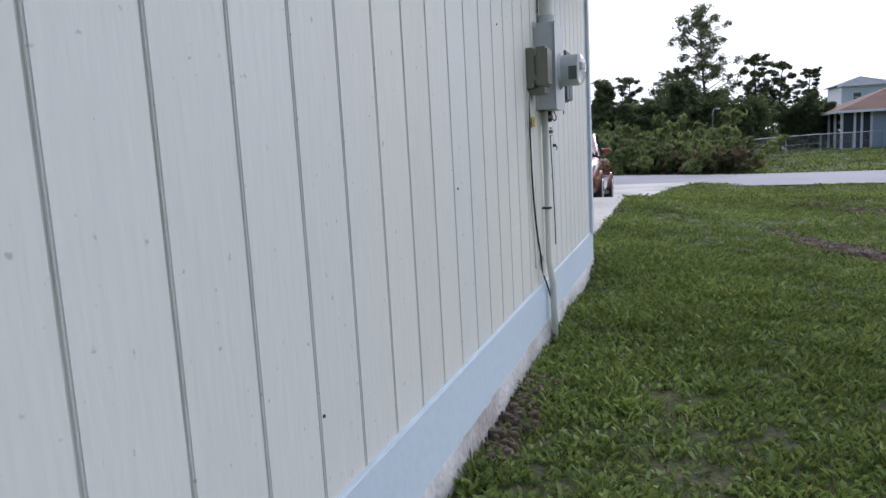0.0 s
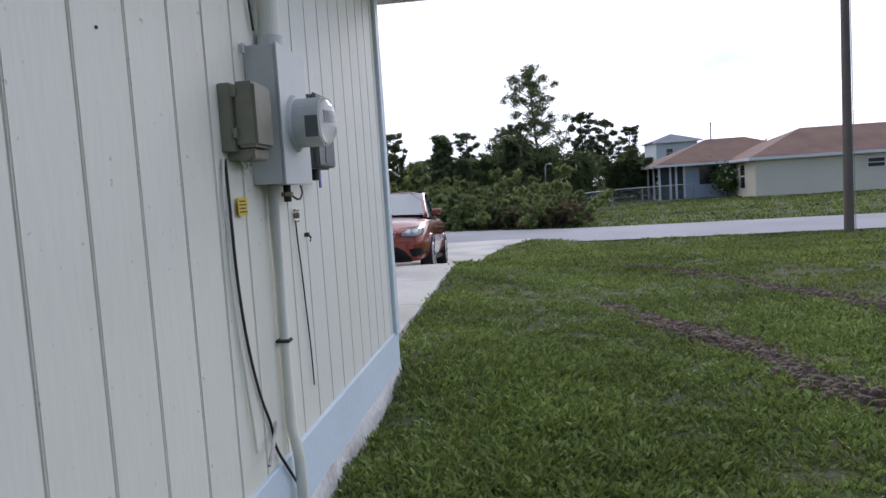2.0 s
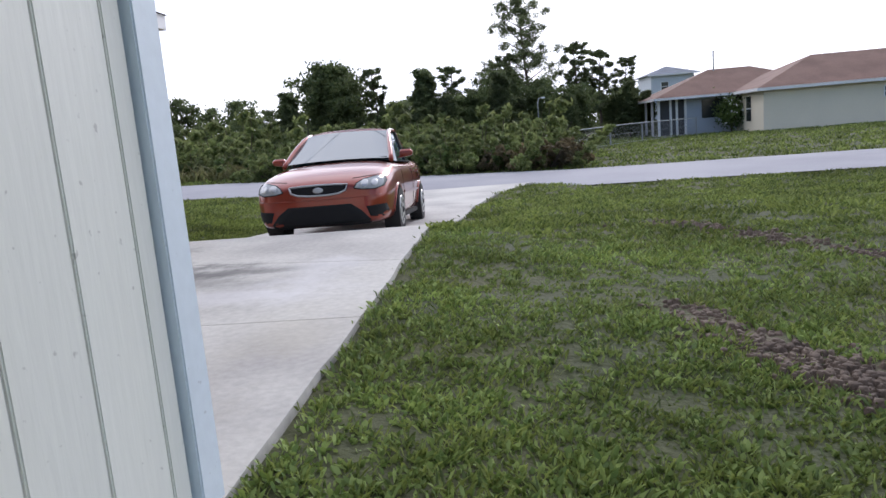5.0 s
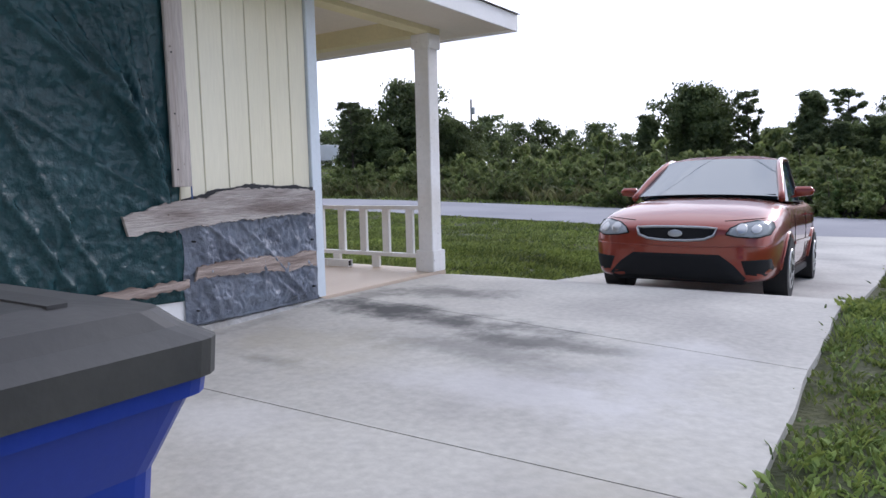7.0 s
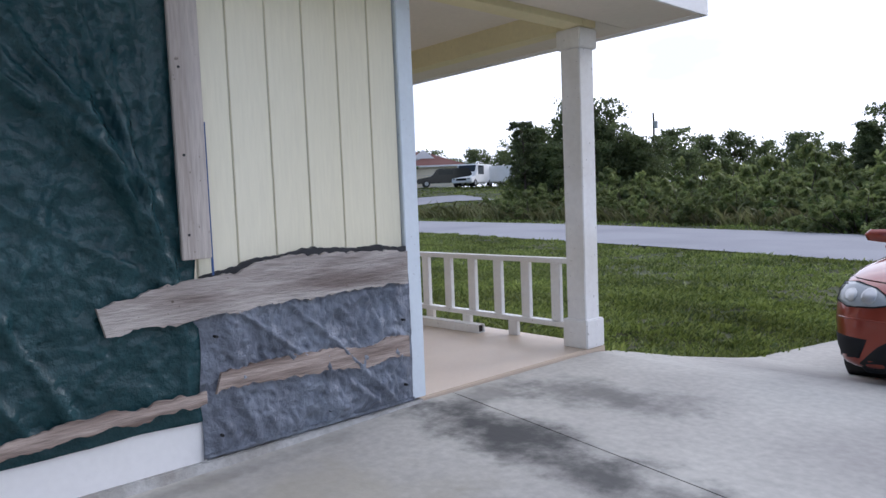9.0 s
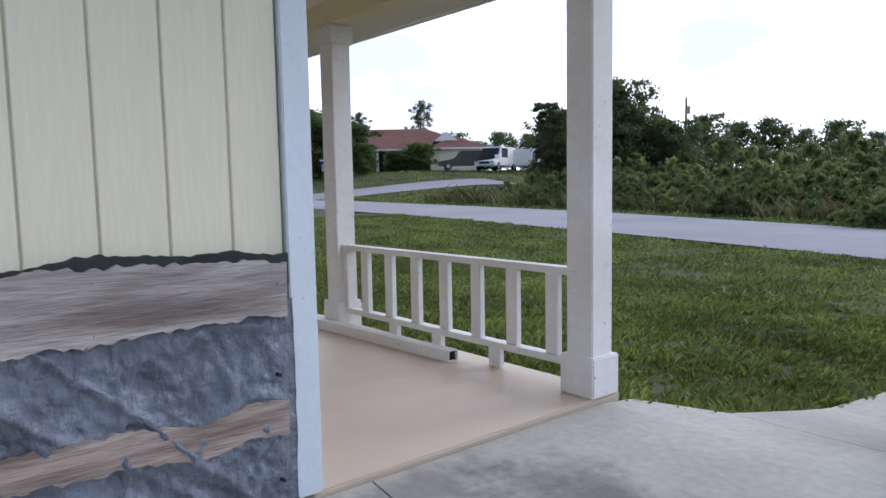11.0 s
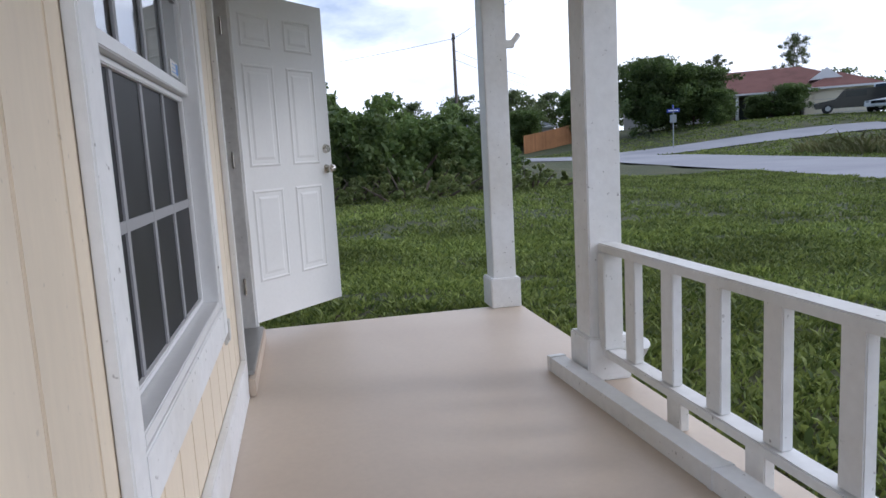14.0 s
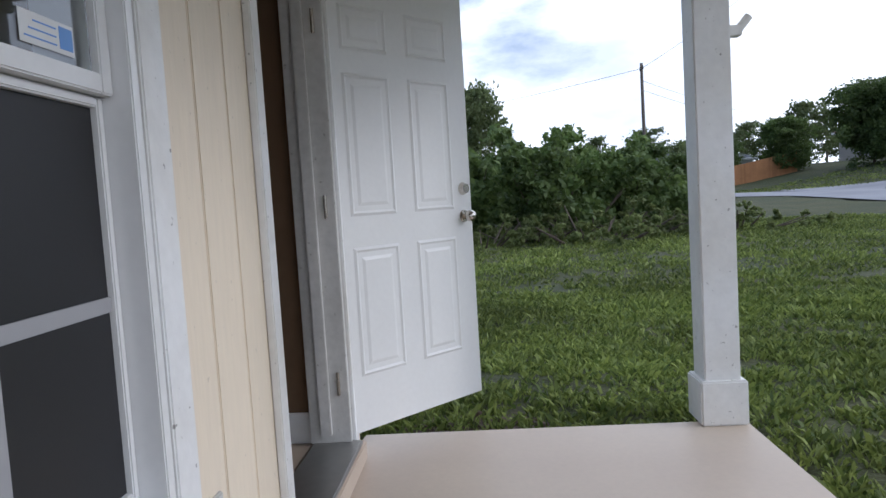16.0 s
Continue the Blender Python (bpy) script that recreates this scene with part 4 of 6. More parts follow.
for nm, lab, pts, r in (("loose_cable", "black telephone cable hanging down the siding", [(3.33, 1.37), (3.335, 1.22), (3.34, 1.02), (3.37, 0.82), (3.44, 0.62), (3.52, 0.50), (3.53, 0.42), (3.60, 0.31), (3.70, 0.20), (3.71, 0.12), (3.69, 0.0)], 0.005), ("ground_wire", "thin dark earth wire hanging from a clamp", [(3.935, 1.16), (3.94, 1.08), (3.96, 0.98), (3.98, 0.80), (4.0, 0.66), (4.005, 0.50)], 0.003), ("white_cable", "thin pale cable run down the siding", [(3.315, 1.37), (3.29, 1.25), (3.30, 0.95), (3.36, 0.60), (3.38, 0.46)], 0.005)):
    c = thing(nm, lab, "cable", (X, 0, 0))
    part("strand", tube([(0.008 + (0.02 if z < 0.36 else 0), y, z) for y, z in pts], r, 6, smooth_steps=2), SIDING if nm == "white_cable" else BLACK, c, smooth=True)
twig = thing("cable_stub", "short grey cable end sticking out from the siding", "cable", (X, 0, 0))
part("strand", tube([(0.01, 3.55, 0.50), (0.03, 3.48, 0.47), (0.05, 3.36, 0.425)], 0.006, 6, smooth_steps=1), FOOTING, twig)
clamp = thing("ground_clamp", "dull metal earth clamp on the siding", "clamp", (X, 3.94, 1.17))
part("block", box(0.0, 0.022, -0.010, 0.010, 0.0, 0.022, 0.003), BRASS, clamp)
part("bolt", rod((0.012, -0.022, 0.032), (0.012, 0.022, 0.032), 0.005), BRASS, clamp)
part("bolt", rod((0.012, -0.02, -0.010), (0.012, 0.02, -0.010), 0.004), BRASS, clamp)
cap = thing("black_cable_cap", "small black cable cap on the siding", "cap", (X, 4.06, 1.10))
part("cap", rod((0.0, 0, 0), (0.018, 0, 0), 0.009), BLACK, cap)
part("stub", tube([(0.015, 0, 0), (0.025, 0, -0.012), (0.02, 0, -0.028)], 0.004, 6), BLACK, cap)
fitting = thing("black_connector", "black cable connector below the meter box", "connector", (X, 3.80, 1.235))
part("body", rod((0.03, 0, 0.06), (0.03, 0, 0.0), 0.014), BLACK, fitting)
part("nut", rod((0.03, 0.0, 0.035), (0.03, 0.0, 0.02), 0.022, sides=6), BRASS, fitting)
part("loop", tube([(0.03, 0.02, 0.03), (0.05, 0.07, 0.0), (0.05, 0.12, 0.03), (0.03, 0.16, 0.06)], 0.004, 6, smooth_steps=2), BLACK, fitting)
tag_y = thing("yellow_warning_tag", "small yellow warning tag hanging on the cable", "tag", (X, 3.42, 1.20))
part("card", box(0.012, 0.014, -0.035, 0.035, 0.0, 0.055), mat("yellow_card", (0.72, 0.52, 0.03), 0.6, 0.1), tag_y)
for k in range(4):
    part("text_bar", box(0.014, 0.0146, -0.028, 0.028 - 0.008 * (k % 2), 0.009 + 0.011 * k, 0.013 + 0.011 * k), TORN, tag_y)
for y, z in ((2.09, 0.97), (3.98, 0.92), (2.75, 1.62), (1.05, 0.55)):
    nail = thing("siding_nail", "rusty nail head in the siding", "nail", (X, y, z))
    part("head", rod((0.0, 0, 0), (0.003, 0, 0), 0.004), TORN, nail)

# ---- rubbish bin ----
BLUE = mat("blue_bin_plastic", (0.012, 0.035, 0.26), 0.42, 0.08, 2.0, 60, 0.12)
LID = mat("black_bin_lid", (0.030, 0.031, 0.033), 0.5, 0.15, 3.0, 50, 0.2, tint=(0.06, 0.06, 0.058))
BIN_Z = 1.07
bin_ob = thing("wheeled_bin", "blue wheeled rubbish bin with a black lid", "bin", (-1.24, 6.42, 0.135))


def loft(rings):
    bm = bmesh.new()
    rows = [[bm.verts.new(p) for p in r] for r in rings]
    n = len(rows[0])
    for a, b in zip(rows, rows[1:]):
        for k in range(n):
            bm.faces.new((a[k], a[(k + 1) % n], b[(k + 1) % n], b[k]))
    bm.faces.new(rows[0][::-1])
    bm.faces.new(rows[-1])
    bmesh.ops.recalc_face_normals(bm, faces=bm.faces)
    return bm


def rounded(hx, hy, z, r=0.05, ox=0.0, oy=0.0, n=5):
    pts = []
    for cx, cy, a0 in ((hx - r, hy - r, 0), (-hx + r, hy - r, 90), (-hx + r, -hy + r, 180), (hx - r, -hy + r, 270)):
        for k in range(n):
            a = radians(a0 + 90 * k / (n - 1))
            pts.append((ox + cx + r * math.cos(a), oy + cy + r * math.sin(a), z))
    return pts


part("body", loft([rounded(0.20, 0.20, 0.03, 0.05, 0, -0.03), rounded(0.205, 0.21, 0.26, 0.05, 0, -0.03), rounded(0.235, 0.245, 0.30, 0.05, 0, -0.02), rounded(0.25, 0.26, 0.58, 0.05, 0, -0.01), rounded(0.285, 0.295, 0.675, 0.05, 0, 0), rounded(0.30, 0.31, 0.68, 0.05), rounded(0.305, 0.315, 0.72, 0.05)]), BLUE, bin_ob, smooth=False)
lid = part("lid", loft([rounded(0.312, 0.322, 0.705, 0.05), rounded(0.315, 0.325, 0.755, 0.05), rounded(0.285, 0.29, 0.775, 0.05), rounded(0.27, 0.27, 0.80, 0.05, 0, -0.01), rounded(0.18, 0.20, 0.812, 0.05, 0, -0.02)]), LID, bin_ob, "black plastic lid")
part("lid_rib", box(-0.20, 0.20, 0.12, 0.16, 0.795, 0.815, 0.006), LID, lid)
part("lid_grip", box(-0.09, 0.09, 0.27, 0.335, 0.765, 0.782, 0.006), LID, lid)
part("handle", rod((-0.24, -0.36, 0.72), (0.24, -0.36, 0.72), 0.016), LID, bin_ob)
for s in (-1, 1):
    part("handle_arm", box(s * 0.24 - 0.015, s * 0.24 + 0.015, -0.37, -0.30, 0.70, 0.735, 0.005), LID, bin_ob)
    part("wheel", rod((s * 0.21, -0.25, 0.11), (s * 0.27, -0.25, 0.11), 0.11, sides=24), BLACK, bin_ob)


def lettering(text, size, m, material, parent, name="lettering"):
    cu = bpy.data.curves.new(name, "FONT")
    cu.body, cu.size, cu.extrude = text, size, 0.001
    cu.materials.append(material)
    ob = new(name, cu)
    ob.parent = parent
    ob.matrix_basis = m
    return ob


face = Matrix(((0, 0, 1, 0.262), (1, 0, 0, 0), (0, 1, 0, 0), (0, 0, 0, 1)))
lettering("OF", 0.05, Matrix.Translation((0.0, -0.15, 0.42)) @ face, WHITE, bin_ob)
lettering("TY", 0.05, Matrix.Translation((-0.003, -0.15, 0.37)) @ face, WHITE, bin_ob)
part("emblem", tube([(0.258, -0.14 + 0.05 * math.cos(a), 0.52 + 0.05 * math.sin(a)) for a in np.linspace(0, 5.6, 20)], 0.006, 6), WHITE, bin_ob, "white printed ring")

bin_ob.scale = (1.0, 1.0, BIN_Z)

# ---- car ----
PAINT = mat("copper_red_paint", (0.25, 0.032, 0.011), 0.32, 0.05, 1.0, 200, 0.0, metal=0.45, coat=1.0)
# blue base colour stands in for reflected sky; the raised IOR adds more
CARGLASS = glassy("sky_coloured_car_glass", (0.045, 0.085, 0.105), 0.02)
CARGLASS.node_tree.nodes["Principled BSDF"].inputs["IOR"].default_value = 2.5
TYRE = mat("tyre_rubber", (0.020, 0.020, 0.021), 0.8, 0.2, 3, 40, 0.3)
ALLOY = mat("silver_wheel_cover", (0.48, 0.49, 0.50), 0.35, 0.06, metal=0.85)
LAMPG = glassy("headlight_glass", (0.34, 0.36, 0.37), 0.08)
BLACKP = mat("black_bumper_plastic", (0.009, 0.009, 0.010), 0.9, 0.15)
car = thing("car", "copper red four-door saloon car parked on the driveway", "car")
car.matrix_basis = pose(-1.86, 14.56, (drive_z(13.4) + drive_z(15.9)) / 2, math.degrees(math.atan(-0.14 / 2.5)), 0, 1.0)


def body_loft(stations):
    """Sections across the car, mirrored: each station is y and a list of (x, z) from the middle top round to the middle bottom."""
    rings = []
    for y, prof in stations:
        right = [(x, y, z) for x, z in prof]
        left = [(-x, y, z) for x, z in prof[::-1] if x > 0.001]
        rings.append(right + left)
    return loft(rings)


def sect(y, w, zb, zs, zc):
    return y, [(0, zc), (0.40 * w, zc - 0.004), (0.74 * w, zc - 0.03), (0.93 * w, zs), (0.985 * w, zs - 0.10), (w, 0.55 * zs + 0.12), (0.985 * w, 0.42), (0.96 * w, zb + 0.07), (0.88 * w, zb), (0, zb)]


ST = [(-2.11, 0.60, 0.25, 0.60, 0.655), (-2.08, 0.70, 0.21, 0.665, 0.705), (-1.99, 0.785, 0.185, 0.715, 0.76), (-1.80, 0.83, 0.18, 0.775, 0.84), (-1.45, 0.846, 0.18, 0.84, 0.915), (-1.1, 0.848, 0.18, 0.87, 0.965), (-0.75, 0.846, 0.18, 0.895, 0.99), (0.0, 0.845, 0.18, 0.905, 0.96), (0.9, 0.845, 0.18, 0.925, 0.97), (1.35, 0.84, 0.18, 0.94, 1.02), (1.75, 0.825, 0.22, 0.94, 1.03), (2.0, 0.76, 0.28, 0.90, 0.98), (2.08, 0.62, 0.34, 0.80, 0.88)]
shell = part("body", body_loft([sect(*s) for s in ST]), PAINT, car, smooth=True)
sub = shell.modifiers.new("smooth", "SUBSURF")
sub.levels = sub.render_levels = 2
skin_of = shell.evaluated_get(bpy.context.evaluated_depsgraph_get())


def onto(a, b, facing, lift):
    """A place on the car's skin: (x, z) met from the front, or (y, z) met from one side."""
    start, way = ((a, -4, b), (0, 1, 0)) if facing == "front" else ((facing * 3, a, b), (-facing, 0, 0))
    hit, p, n, _ = skin_of.ray_cast(Vector(start), Vector(way))
    return p + n * lift if hit else Vector((a, -2.0, b) if facing == "front" else (facing * 0.80, a, b))


def skin(name, outline, facing, material, lift=0.006, label="", parent=None):
    """A piece that lies in the car's skin, bounded by an outline."""
    bm = bmesh.new()
    pts = []
    for (a, b), (c, d) in zip(outline, outline[1:] + outline[:1]):
        n = max(1, int(math.hypot(c - a, d - b) / 0.05))
        pts += [(a + (c - a) * k / n, b + (d - b) * k / n) for k in range(n)]
    ca, cb = sum(p[0] for p in pts) / len(pts), sum(p[1] for p in pts) / len(pts)
    rings = [[bm.verts.new(onto(ca + (a - ca) * f, cb + (b - cb) * f, facing, lift)) for a, b in pts] for f in (1.0, 0.75, 0.5, 0.25)]
    mid = bm.verts.new(onto(ca, cb, facing, lift))
    n = len(pts)
    for r0, r1 in zip(rings, rings[1:]):
        for k in range(n):
            bm.faces.new((r0[k], r0[(k + 1) % n], r1[(k + 1) % n], r1[k]))
    for k in range(n):
        bm.faces.new((rings[-1][k], rings[-1][(k + 1) % n], mid))
    bmesh.ops.recalc_face_normals(bm, faces=bm.faces)
    bmesh.ops.solidify(bm, geom=bm.faces[:], thickness=0.006)
    return part(name, bm, material, parent or car, label, smooth=True)


def bead(name, line, facing, r, material, lift=0.004, parent=None, label=""):
    """A thin strip that runs along the skin."""
    pts = []
    for (a, b), (c, d) in zip(line, line[1:]):
        n = max(1, int(math.hypot(c - a, d - b) / 0.06))
        pts += [onto(a + (c - a) * k / n, b + (d - b) * k / n, facing, lift) for k in range(n)]
    pts.append(onto(*line[-1], facing, lift))
    return part(name, tube(pts, r, 6), material, parent or car, label, smooth=True)


# cabin: glass house with pillars and roof
LOW = [(-0.82, 0.68, 0.955), (-0.55, 0.75, 0.94), (0.35, 0.745, 0.945), (1.20, 0.70, 0.96), (1.55, 0.60, 1.0)]
HIGH = [(-0.06, 0.565, 1.375), (0.02, 0.605, 1.40), (0.40, 0.61, 1.41), (0.82, 0.58, 1.395), (1.02, 0.51, 1.36)]
bm = bmesh.new()
lo = [bm.verts.new((x, y, z)) for y, x, z in LOW] + [bm.verts.new((-x, y, z)) for y, x, z in LOW[::-1]]
hi = [bm.verts.new((x, y, z)) for y, x, z in HIGH] + [bm.verts.new((-x, y, z)) for y, x, z in HIGH[::-1]]
for k in range(10):
    bm.faces.new((lo[k], lo[(k + 1) % 10], hi[(k + 1) % 10], hi[k]))
bmesh.ops.recalc_face_normals(bm, faces=bm.faces)
part("cabin_glass", bm, CARGLASS, car, "dark windows with part of the sky's reflection in their colour")
bm = bmesh.new()
rr = []
for (y, x, z), lift in zip(HIGH, (0.03, 0.055, 0.07, 0.06, 0.035)):
    rr.append([bm.verts.new((x * f, y - (0.10 * (1 - f * f) if y < 0.1 else -0.05 * (1 - f * f) if y > 0.7 else 0), z + lift * (1 - f ** 4) + 0.004)) for f in (1.03, 0.9, 0.6, 0.25, 0, -0.25, -0.6, -0.9, -1.03)])
for a, b in zip(rr, rr[1:]):
    for k in range(8):
        bm.faces.new((a[k], a[k + 1], b[k + 1], b[k]))
bmesh.ops.solidify(bm, geom=bm.faces[:], thickness=0.03)
part("roof", bm, PAINT, car, smooth=True)
bm = bmesh.new()
wf = []
for t in np.linspace(0, 1, 5):
    wf.append([bm.verts.new((sgn * (0.70 + (0.575 - 0.70) * t) * f, -0.925 + (-0.12 + 0.925) * t - 0.10 * (1 - f * f), 0.972 + (1.388 - 0.972) * t + 0.012 + 0.02 * (1 - f * f))) for sgn, f in ((1, 1), (1, 0.66), (1, 0.33), (1, 0), (-1, 0.33), (-1, 0.66), (-1, 1))])
for a, b in zip(wf, wf[1:]):
    for k in range(6):
        bm.faces.new((a[k], a[k + 1], b[k + 1], b[k]))
part("windscreen", bm, CARGLASS, car, "sloping windscreen with part of the sky's reflection in its colour", smooth=True)
for s in (-1, 1):
    part("pillar", tube([(s * 0.735, -0.96, 0.955), (s * 0.665, -0.55, 1.20), (s * 0.592, -0.10, 1.40), (s * 0.61, 0.35, 1.42), (s * 0.54, 1.0, 1.385), (s * 0.62, 1.45, 1.06)], 0.032, 8, smooth_steps=1), PAINT, car, smooth=True)
    part("pillar", tube([(s * 0.75, 0.28, 0.93), (s * 0.612, 0.30, 1.41)], 0.026, 6), BLACKP, car)
    part("belt_line", tube([(s * 0.72, -0.62, 0.945), (s * 0.755, 0.3, 0.95), (s * 0.72, 1.2, 0.965)], 0.010, 6), BLACKP, car)
    part("mirror", loft([rounded(0.03, 0.02, 0.98, 0.012, s * 0.79, -0.62), rounded(0.085, 0.045, 1.0, 0.03, s * 0.89, -0.62), rounded(0.095, 0.05, 1.05, 0.03, s * 0.90, -0.62), rounded(0.07, 0.035, 1.09, 0.02, s * 0.89, -0.61)]), PAINT, car, smooth=True)
    lens = [(s * x, z) for x, z in ((0.43, 0.625), (0.52, 0.605), (0.68, 0.60), (0.765, 0.63), (0.785, 0.69), (0.765, 0.735), (0.66, 0.745), (0.53, 0.715), (0.46, 0.675))]
    head = skin("headlight", lens, "front", LAMPG, 0.010, "clear headlight lens")
    bead("lens_rim", lens + lens[:1], "front", 0.006, BLACKP, 0.008, head)
    for x, r in ((0.555, 0.045), (0.665, 0.038)):
        skin("reflector", [(s * x + r * math.cos(k * 0.524), 0.668 + r * math.sin(k * 0.524)) for k in range(12)], "front", ALLOY, 0.016, "bright lamp bowl", head)
    skin("fog_recess", [(s * x, z) for x, z in ((0.56, 0.40), (0.78, 0.42), (0.79, 0.33), (0.74, 0.27), (0.60, 0.28))], "front", BLACKP, 0.005)
    bead("bonnet_gap", [(s * 0.40, 0.742), (s * 0.62, 0.762), (s * 0.76, 0.775)], "front", 0.004, BLACKP, 0.001)
    for y in (0.42, 1.15):
        part("door_handle", box(s * 0.838 - 0.012, s * 0.838 + 0.014, y - 0.16, y - 0.02, 0.80, 0.825, 0.006), PAINT, car)
    for y in (-0.72, 0.36, 1.18):
        bead("door_gap", [(y, 0.86), (y - 0.01, 0.60), (y + 0.03, 0.27)], s, 0.004, BLACKP, 0.001)
    part("rub_strip", box(s * 0.842 - 0.006, s * 0.842 + 0.008, -0.70, 1.0, 0.50, 0.54, 0.004), PAINT, car)
    part("sill", box(s * 0.80 - 0.02, s * 0.80 + 0.02, -0.85, 0.85, 0.17, 0.24, 0.01), BLACKP, car)
skin("lower_grille", [(-0.38, 0.445), (0.38, 0.445), (0.50, 0.36), (0.60, 0.25), (0.56, 0.215), (-0.56, 0.215), (-0.60, 0.25), (-0.50, 0.36)], "front", BLACKP, 0.008, "black lower intake")
gring = [(-0.35, 0.672), (-0.2, 0.68), (0, 0.683), (0.2, 0.68), (0.35, 0.672), (0.33, 0.61), (0.25, 0.578), (0.1, 0.565), (-0.1, 0.565), (-0.25, 0.578), (-0.33, 0.61)]
skin("grille", gring, "front", BLACKP, 0.008, "black front grille")
bead("grille_surround", gring + gring[:1], "front", 0.013, ALLOY, 0.012, None, "chrome grille surround")
skin("badge", [(0.065 * math.cos(k * 0.524), 0.625 + 0.032 * math.sin(k * 0.524)) for k in range(12)], "front", ALLOY, 0.022, "small chrome badge")
bead("bumper_crease", [(-0.74, 0.53), (-0.40, 0.515), (0, 0.51), (0.40, 0.515), (0.74, 0.53)], "front", 0.006, PAINT, 0.002)
part("bumper_lip", loft([rounded(0.58, 0.05, 0.19, 0.03, 0, -2.0), rounded(0.62, 0.06, 0.235, 0.03, 0, -1.995)]), BLACKP, car)
for s in (-1, 1):
    part("wiper", tube([(s * 0.05 + 0.1, -0.99, 0.995), (s * 0.25 + 0.12, -0.95, 1.0), (s * 0.25 + 0.42, -0.90, 1.0)], 0.009, 6), BLACKP, car)
for s in (-1, 1):
    for y in (-1.25, 1.25):
        wheel = part("wheel", rod((s * 0.66, y, 0.295), (s * 0.868, y, 0.295), 0.292, 0.292, 32), TYRE, car, "black tyre with silver cover", smooth=False)
        rim_line = [(y + 0.335 * math.cos(k * math.pi / 16), max(0.21, 0.30 + 0.335 * math.sin(k * math.pi / 16))) for k in range(17)]
        # the body is uncut; a black sheet paints the arch opening's shade
        skin("arch", rim_line, s, BLACKP, 0.004, "black sheet as the shade of the wheel arch")
        bead("arch_lip", rim_line, s, 0.016, PAINT, 0.004)
        part("rim", rod((s * 0.862, y, 0.295), (s * 0.876, y, 0.295), 0.195, 0.185, 32), ALLOY, wheel, "silver wheel cover")
        part("hub", rod((s * 0.868, y, 0.295), (s * 0.884, y, 0.295), 0.05, 0.04, 16), BLACKP, wheel)
        for k in range(7):
            a = k * math.tau / 7
            part("spoke_gap", rod((s * 0.875, y + 0.13 * math.cos(a), 0.295 + 0.13 * math.sin(a)), (s * 0.8775, y + 0.13 * math.cos(a), 0.295 + 0.13 * math.sin(a)), 0.03, sides=10), BLACKP, wheel)

# ---- across the road ----
POLE = mat("weathered_pole_wood", (0.15, 0.125, 0.105), 0.9, 0.25, 2, 20, 0.6, stretch=(1, 1, 0.1))
CREAM = mat("cream_stucco", (0.80, 0.73, 0.58), 0.85, 0.05, 0.5, 12, 0.3)
BLUEGREY = mat("blue_grey_stucco", (0.42, 0.46, 0.52), 0.85, 0.06, 0.5, 12, 0.3)
ROOF_BROWN = mat("brown_roof_shingle", (0.20, 0.118, 0.088), 0.9, 0.2, 0.8, 9, 0.6)
ROOF_RED = mat("red_roof_shingle", (0.155, 0.062, 0.048), 0.9, 0.2, 0.8, 9, 0.6)
STEEL = mat("galvanised_steel", (0.36, 0.38, 0.38), 0.5, 0.1, metal=0.6)
DARKWIN = glassy("house_window", (0.03, 0.035, 0.04), 0.05)


def hip_roof(x0, x1, y0, y1, z, rise, eave=0.5):
    return hip(x0 - eave, x1 + eave, y0 - eave, y1 + eave, z, rise)


def house(label, at, turn, w, d, h, wall_m, roof_m, rise, windows, doors=()):
    """A house facing its own -y. windows: (x, z, width, height) on the front."""
    root = thing("house", label, "house", at, turn)
    part("wall", box(-w / 2, w / 2, 0, d, -1.0, h), wall_m, root)
    roof = part("roof", hip_roof(-w / 2, w / 2, 0, d, h + 0.02, rise), roof_m, root)
    part("fascia", box(-w / 2 - 0.5, w / 2 + 0.5, -0.52, -0.50, h - 0.14, h + 0.03), WHITE, root)
    for x, z, ww, hh in windows:
        wnd = part("window", box(x - ww / 2, x + ww / 2, -0.04, -0.005, z, z + hh), WHITE, root)
        part("pane", box(x - ww / 2 + 0.07, x + ww / 2 - 0.07, -0.055, -0.042, z + 0.07, z + hh - 0.07), DARKWIN, wnd)
        part("mullion", box(x - ww / 2 + 0.06, x + ww / 2 - 0.06, -0.065, -0.056, z + hh / 2 - 0.025, z + hh / 2 + 0.025), WHITE, wnd)
    return root, roof


# the cream house with a screened porch
hx, hy = 24.3, 47.5
HZ = -0.13
near_house, nroof = house("long cream bungalow with a brown hip roof", (hx, hy, HZ), 0, 17.6, 9.0, 2.4, CREAM, ROOF_BROWN, 0.39, [(-1.6, 1.35, 1.1, 0.65), (4.6, 1.2, 1.3, 0.9)])
part("wing_wall", box(-12.0, -8.79, 4.9, 12.5, -1.0, 2.4), BLUEGREY, near_house, "blue-grey porch wall")
part("wing_roof", hip(-14.2, -2.0, 4.0, 13.4, 2.42, 0.39), ROOF_BROWN, near_house)
part("wing_fascia", box(-14.2, -9.35, 3.98, 4.0, 2.28, 2.43), WHITE, near_house)
part("wing_fascia", box(-14.22, -14.2, 3.98, 13.4, 2.28, 2.43), WHITE, near_house)
part("porch_opening", box(-11.0, -9.5, 4.84, 4.895, 0.95, 2.15), DARKWIN, near_house, "dark screened opening")
part("side_window", box(-8.86, -8.805, 2.1, 2.8, 0.55, 2.05), DARKWIN, near_house)
part("side_window_frame", box(-8.87, -8.803, 2.08, 2.82, 1.27, 1.35), WHITE, near_house)
part("fascia_side", box(-9.32, -9.30, -0.5, 4.0, 2.26, 2.43), WHITE, near_house)
